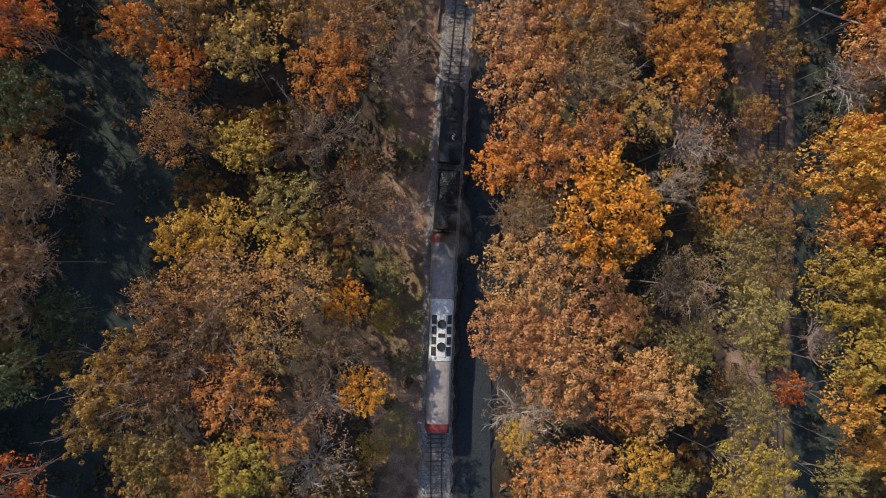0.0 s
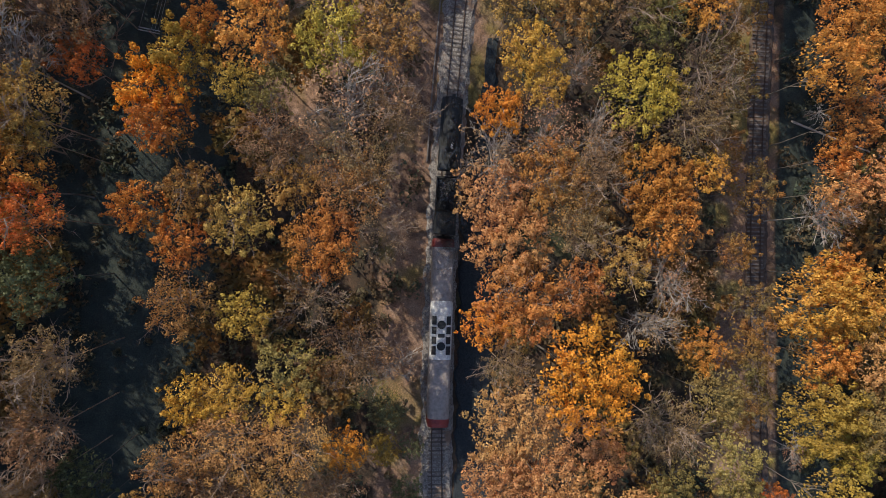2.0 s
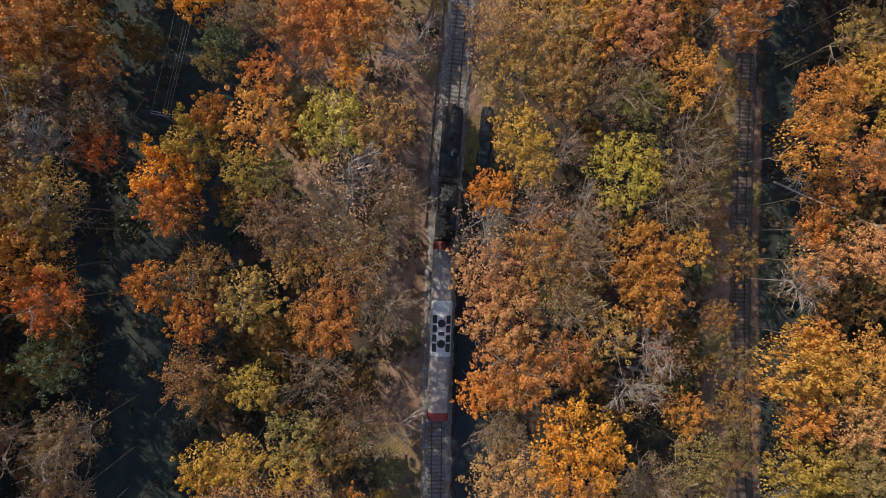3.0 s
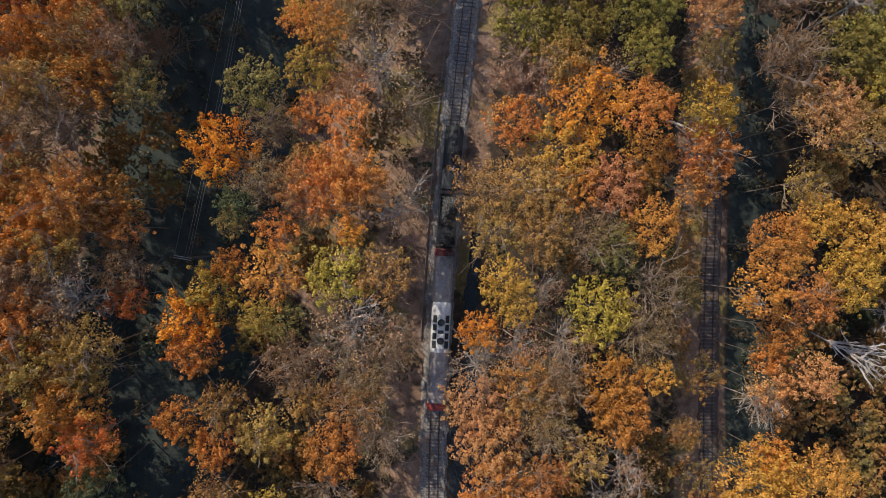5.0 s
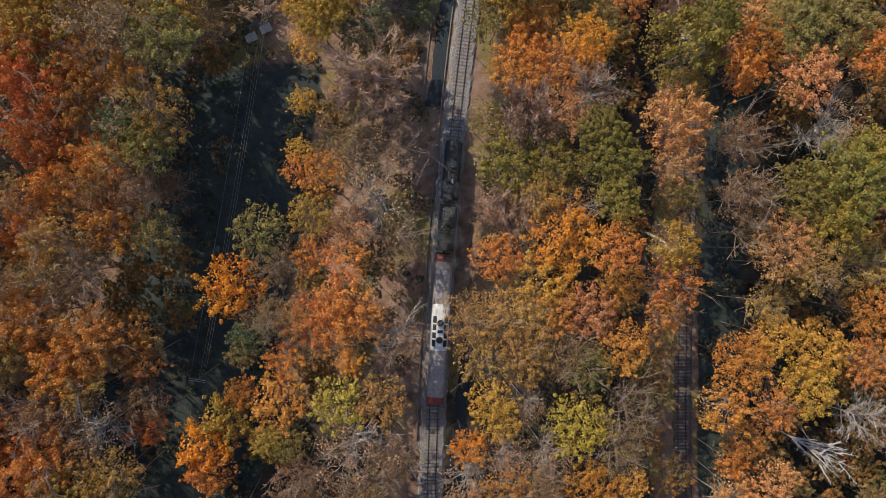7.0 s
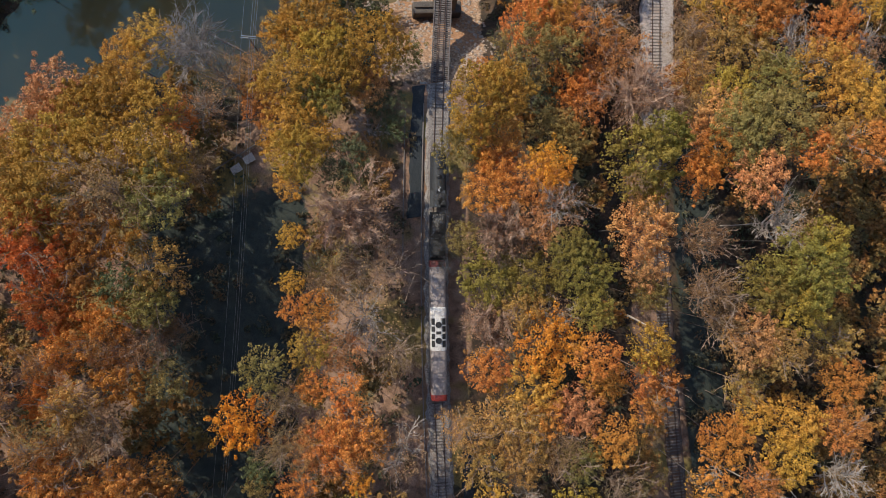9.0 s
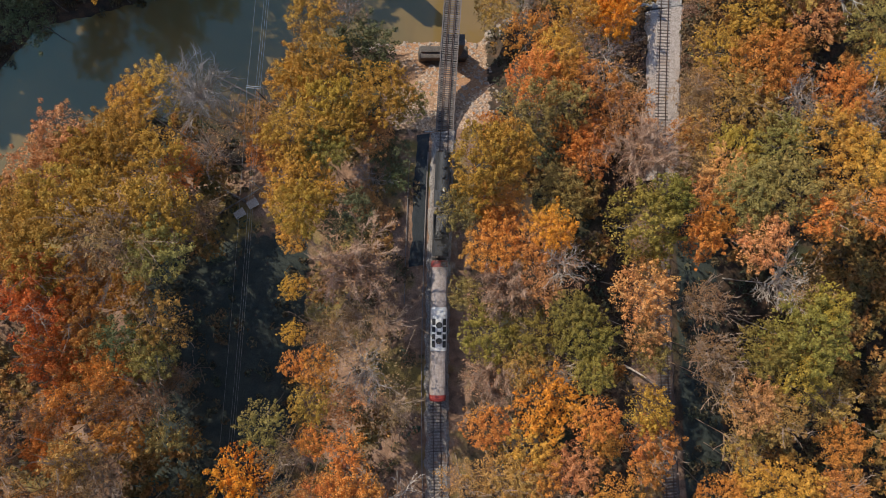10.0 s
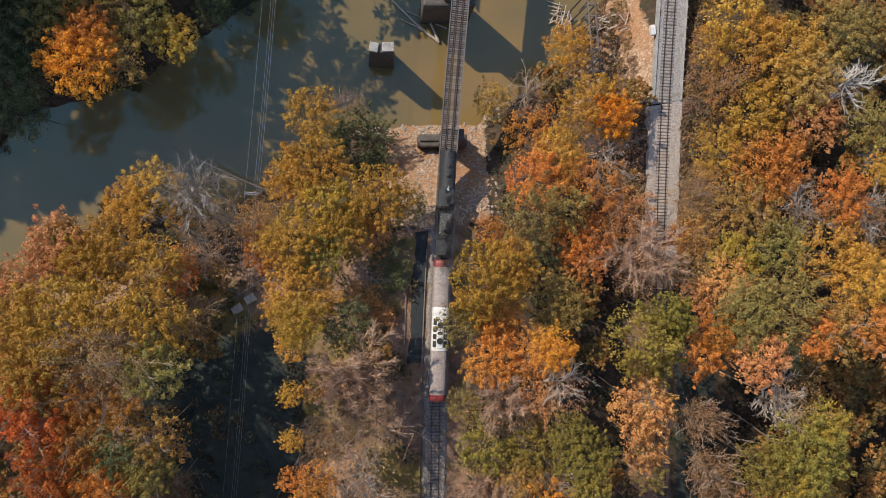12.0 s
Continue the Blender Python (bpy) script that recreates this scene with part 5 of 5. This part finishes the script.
# ---- small things ----
def pipe(bm, points, radii, sides=6):
    """One closed tube along a line of points."""
    rings = []
    for i, p in enumerate(points):
        d = (Vector(points[min(i + 1, len(points) - 1)]) - Vector(points[max(i - 1, 0)])).normalized()
        u = d.cross(Vector((0.2, 0.1, 0.97))).normalized()
        w = d.cross(u)
        rings.append([bm.verts.new(Vector(p) + radii[i] * (u * math.cos(6.2832 * k / sides) + w * math.sin(6.2832 * k / sides))) for k in range(sides)])
    for a, b in zip(rings, rings[1:]):
        for k in range(sides):
            bm.faces.new((a[k], a[(k + 1) % sides], b[(k + 1) % sides], b[k]))
    bm.faces.new(rings[0])
    bm.faces.new(list(reversed(rings[-1])))
    bmesh.ops.recalc_face_normals(bm, faces=bm.faces)


def pole_line():
    ys = (46.1, 127.0, 214.0)
    first = None
    for y in ys:
        x = -26.4 + 0.228 * (y - 46.1)
        g = float(ground_z(x, y))
        pole = empty("utility_pole", pose(x, y, g, 0, 0, -13), "tall wooden utility pole with a pale double crossarm", "utility pole", "power line poles")
        h = 11.4 - g if y < 100 else 9.4 - g
        bm = bmesh.new()
        rod(bm, (0, 0, -0.2), (0, 0, h), 0.17, 0.11, 10)
        part("post", bm, BARK, pole)
        for dy in (-0.16, 0.16):
            bm = bmesh.new()
            box(bm, 0, dy, h - 0.35, 2.7, 0.12, 0.14, 0.01)
            part("crossarm", bm, CONCRETE, pole, "pale weathered timber crossarm")
        for off in (-1.2, 0.35, 0.8, 1.2):
            bm = bmesh.new()
            tube(bm, pose(off, 0, h - 0.3), 0.06, 0.09, 0.24, 8)
            part("insulator", bm, DARK_GREY, pole)
    for a, b in zip(ys, ys[1:]):
        for off in (-1.2, 0.35, 0.8, 1.2):
            bm = bmesh.new()
            line = []
            for i in range(17):
                k = i / 16
                y = a + (b - a) * k
                za, zb = (11.3 if a < 100 else 9.3), (11.3 if b < 100 else 9.3)
                line.append((-26.4 + 0.228 * (y - 46.1) + off, y, za + (zb - za) * k - 2.6 * 4 * k * (1 - k) * (b - a) / 80))
            pipe(bm, line, [0.02] * 17, 4)
            tagged(part("power_cable", bm, WIRE), "thin sagging power cable over the clearing", "cable", "power line cables")


def stones():
    rng = random.Random(31)
    bm = bmesh.new()
    bmesh.ops.create_icosphere(bm, subdivisions=2, radius=1.0)
    for v in bm.verts:
        v.co += 0.35 * noise.noise_vector(v.co * 1.3)
        v.co.z *= 0.7
    base = bpy.data.meshes.new("boulder")
    bm.to_mesh(base)
    bm.free()
    base.materials.append(RUBBLE)
    v0, n = np.empty(len(base.vertices) * 3), 0
    base.vertices.foreach_get("co", v0)
    v0 = v0.reshape(-1, 3)
    f0 = np.array([list(p.vertices) for p in base.polygons])
    verts, faces = [], []
    while len(verts) < 520:
        x, y = rng.uniform(10, 46), rng.uniform(116.5, 143)
        d = float(river_distance(x, y))
        if not -0.3 < d < (5 if x < 22 or x > 38 else 22) or 0 < y - 132 < 3.4 and 23 < x < 34:
            continue
        s, a = rng.uniform(0.1, 0.34), rng.uniform(0, 6.28)
        v = v0 * np.array([s * rng.uniform(0.8, 1.6), s, s * 0.7])
        verts.append(np.stack([v[:, 0] * math.cos(a) - v[:, 1] * math.sin(a) + x, v[:, 0] * math.sin(a) + v[:, 1] * math.cos(a) + y, v[:, 2] + float(ground_z(x, y)) + 0.05], 1))
        faces.append(f0 + n)
        n += len(v0)
    tagged(new("rubble", raw_mesh("rubble", np.concatenate(verts).tolist(), np.concatenate(faces).tolist(), RUBBLE)), "tan rubble stones scattered over the river bank", "rubble", kind="stuff")
    made = 0
    while made < 26:
        x, y = rng.uniform(10, 46), rng.uniform(116, 143)
        d = float(river_distance(x, y))
        if not -0.5 < d < 4 or (abs(x - main_x(y)) < 5 and y < 119):
            continue
        s = rng.choice((0.35, 0.4, 0.5, 0.6))
        ob = new("boulder", base)
        ob.matrix_basis = pose(x, y, float(ground_z(x, y)) + 0.2 * s, rng.uniform(-20, 20), rng.uniform(-20, 20), rng.uniform(0, 360)) @ Matrix.Diagonal((s * rng.uniform(0.8, 1.5), s, s * rng.uniform(0.6, 1.0), 1))
        tagged(ob, "pale grey boulder on the stony river bank", "boulder", "bank boulders")
        made += 1


def log(name, a, b, r0, r1, mat, label, bend=0.0):
    bm = bmesh.new()
    a, b = Vector(a), Vector(b)
    side = Vector((-(b - a).y, (b - a).x, 0)).normalized()
    ks = [i / 6 for i in range(7)]
    pipe(bm, [a.lerp(b, k) + side * (bend * math.sin(math.pi * k) + 0.04 * math.sin(9 * k)) for k in ks], [r0 + (r1 - r0) * k for k in ks], 8)
    return tagged(part(name, bm, mat), label, "log")


def debris():
    log("driftwood_log", (31.6, 155.6, -19.7), (22.5, 166, -19.3), 0.32, 0.2, LOG, "bleached driftwood log lodged against the pier", 0.4)
    log("driftwood_log", (31.4, 155.9, -19.5), (28.4, 163.5, -19.2), 0.28, 0.2, LOG, "bleached driftwood log lodged against the pier", -0.3)
    log("driftwood_log", (31.0, 156.4, -19.9), (24.0, 161.5, -19.5), 0.2, 0.12, LOG, "thin bleached driftwood log afloat by the pier", -0.2)
    log("driftwood_log", (33.6, 158.4, -19.9), (25.5, 163.0, -19.4), 0.15, 0.08, LOG, "thin bleached driftwood log afloat by the pier")
    for k, (x, y, turn) in enumerate(((-16.3, 106.0, 22), (-13.6, 107.6, 22))):
        g = float(ground_z(x, y))
        hut = empty("wooden_platform", pose(x, y, g, 0, 0, turn), "small pale weathered wooden platform on the bank", "platform", "pale platforms")
        for dx in (-0.8, 0.8):
            for dy in (-0.5, 0.5):
                bm = bmesh.new()
                box(bm, dx, dy, 0.5, 0.14, 0.14, 1.2, 0.01)
                part("leg", bm, TIMBER, hut)
        for i in range(6):
            bm = bmesh.new()
            box(bm, -0.9 + 0.36 * i, 0.02 * (i % 3), 1.12, 0.34, 1.5 + 0.1 * (i % 2), 0.07, 0.01)
            part("plank", bm, PANEL, hut)
    gz = lambda x, y, h=0.25: (x, y, float(ground_z(x, y)) + h)
    log("fallen_pole", gz(-20.8, 106.3, 1.2), gz(-7.8, 112.4, 1.0), 0.16, 0.12, TIMBER, "long dark fallen utility pole across the bank")
    log("fallen_tree", gz(-23, 114, 0.5), gz(-15, 108.2, 0.9), 0.3, 0.22, BARK, "dark fallen tree trunk on the bank")
    log("fallen_tree", gz(-14, 112.5, 0.3), gz(-9.5, 108.0, 0.3), 0.16, 0.1, BARK, "dark fallen branch on the bank")
    for x0, y0, x1, y1, zt in ((-6, 127, -24, 139, -7), (-11, 122, -23, 128, -8), (-18, 118, -30, 127, -4)):
        log("leaning_tree", gz(x0, y0, 0.2), (x1, y1, zt), 0.32, 0.08, BARK, "bare dark trunk leaning out over the river", 0.5)
    # a whitish toppled tree with its limbs
    for x, y, tilt, turn, r, h in ((65, 35, 57, -37, 4.0, 30), (70, 36.5, 35, 195, 2.6, 17)):
        dead = new("dead_tree", FALLEN)
        dead.matrix_basis = pose(x, y, float(ground_z(x, y)) - 0.2, 0, 0, turn) @ pose(0, 0, 0, 0, tilt, 0) @ Matrix.Diagonal((r, r, h, 1))
        tagged(dead, "whitish dead tree toppled against the autumn crowns", "dead tree")
    # pale toppled trunks in the wood
    for x0, y0, x1, y1, z0, z1 in ((40.5, 6.5, 45, 4, 6, 9), (53, 66, 58, 62, 6, 4)):
        log("dead_tree", (x0, y0, float(ground_z(x0, y0)) + 0.2), (x1, y1, z1), 0.3, 0.1, LOG, "pale dead trunk leaning among the trees", 0.4)


def trestle():
    """Remains of a timber trestle beside the second bridge."""
    ruin = empty("timber_trestle", pose(61.3, 150, 0, 0, 0, -3), "ruined weathered timber trestle on the river bank", "trestle")
    rng = random.Random(9)
    for i in range(8):
        y = -7 + 2.2 * i
        for x in (-0.9, 0.9):
            bm = bmesh.new()
            rod(bm, (x * 1.2, y, -18), (x, y, -6 + rng.uniform(-1.2, 0.2)), 0.2, 0.17, 8)
            part("post", bm, TIMBER, ruin)
        bm = bmesh.new()
        box(bm, 0, y, -6.1, 2.8, 0.3, 0.3, 0.03, rng.uniform(-4, 4))
        part("cap_beam", bm, TIMBER, ruin)
    for x in (-0.75, 0.75):
        bm = bmesh.new()
        box(bm, x, 0.6, -5.8, 0.28, 17.0, 0.3, 0.03)
        part("stringer", bm, TIMBER, ruin)
    for i in range(40):
        hx, hy, wide = ((58.6, 157.5, 2.2), (68.3, 154.5, 2.6))[i % 2]
        x, y = rng.gauss(hx, wide * 0.6), rng.gauss(hy, wide * 0.6)
        a = rng.uniform(0, 6.28) if rng.random() < 0.4 else rng.choice((0.3, -0.4, 1.2))
        n = rng.uniform(0.8, 2.4)
        z = max(float(ground_z(x, y)), -20) + rng.uniform(0.15, 1.1)
        log("driftwood_log", (x - n * math.cos(a), y - n * math.sin(a), z), (x + n * math.cos(a), y + n * math.sin(a), z + rng.uniform(-0.3, 0.3)), 0.17, 0.1, LOG, "bleached driftwood log in a tangled heap")
    g = float(ground_z(71.2, 149))
    box_thing = empty("relay_cabinet", pose(71.3, 148.5, g), "small white cabinet on a bracket beside the bridge deck", "cabinet")
    bm = bmesh.new()
    box(bm, 0.5, 0, -1.12 - g, 1.6, 0.9, 0.16, 0.02)
    part("bracket", bm, CONCRETE, box_thing)
    bm = bmesh.new()
    box(bm, 0, 0, -0.5 - g, 0.9, 1.9, 1.1, 0.05)
    part("housing", bm, WHITE, box_thing)
    g = float(ground_z(112, 118))
    shed = empty("shed", pose(113, 118.5, g, 0, 0, 20), "small shed with a faded blue sheet roof", "shed")
    bm = bmesh.new()
    box(bm, 0, 0, 1.3, 4.5, 3.6, 2.6, 0.03)
    part("wall", bm, PANEL, shed)
    bm = bmesh.new()
    box(bm, 0, 0, 2.7, 5.2, 4.2, 0.12, 0.02)
    part("roof", bm, BLUE, shed)


def lineside():
    """A low cable trough and old rails beside the main track near the bridge."""
    for off, y0, y1, name, label in ((-3.0, 30, 115, "cable_trough", "low dark cable trough beside the track"), (-6.6, 84, 112, "old_rail", "dark old rail lying on the gravel")):
        rows = []
        y = y0
        while y < y1:
            x = main_x(y) + off
            rows.append([(x - 0.1, y, -0.5), (x - 0.1, y, -0.22), (x + 0.1, y, -0.22), (x + 0.1, y, -0.5)])
            y += 2.5
        ob = strip(name, rows, TIMBER)
        del ob["kind"]
        tagged(ob, label, "trough" if name == "cable_trough" else "rail")


pole_line()
stones()
debris()
trestle()
lineside()


def motions():
    """The train runs north at a steady nine metres a second."""
    for thing, off in ((DIESEL, -0.7), (TENDER, 17.3), (STEAM_LOCO, 27.3), (PLUME, 31.5)):
        rows = []
        for t in range(13):
            y = -11.42 + 8.648 * t + 0.0557 * t * t - 0.00147 * t ** 3 + off
            rows.append((t, pose(main_x(y), y, 0.0, 0, 0, main_turn(y))))
        walk(thing, rows)


motions()
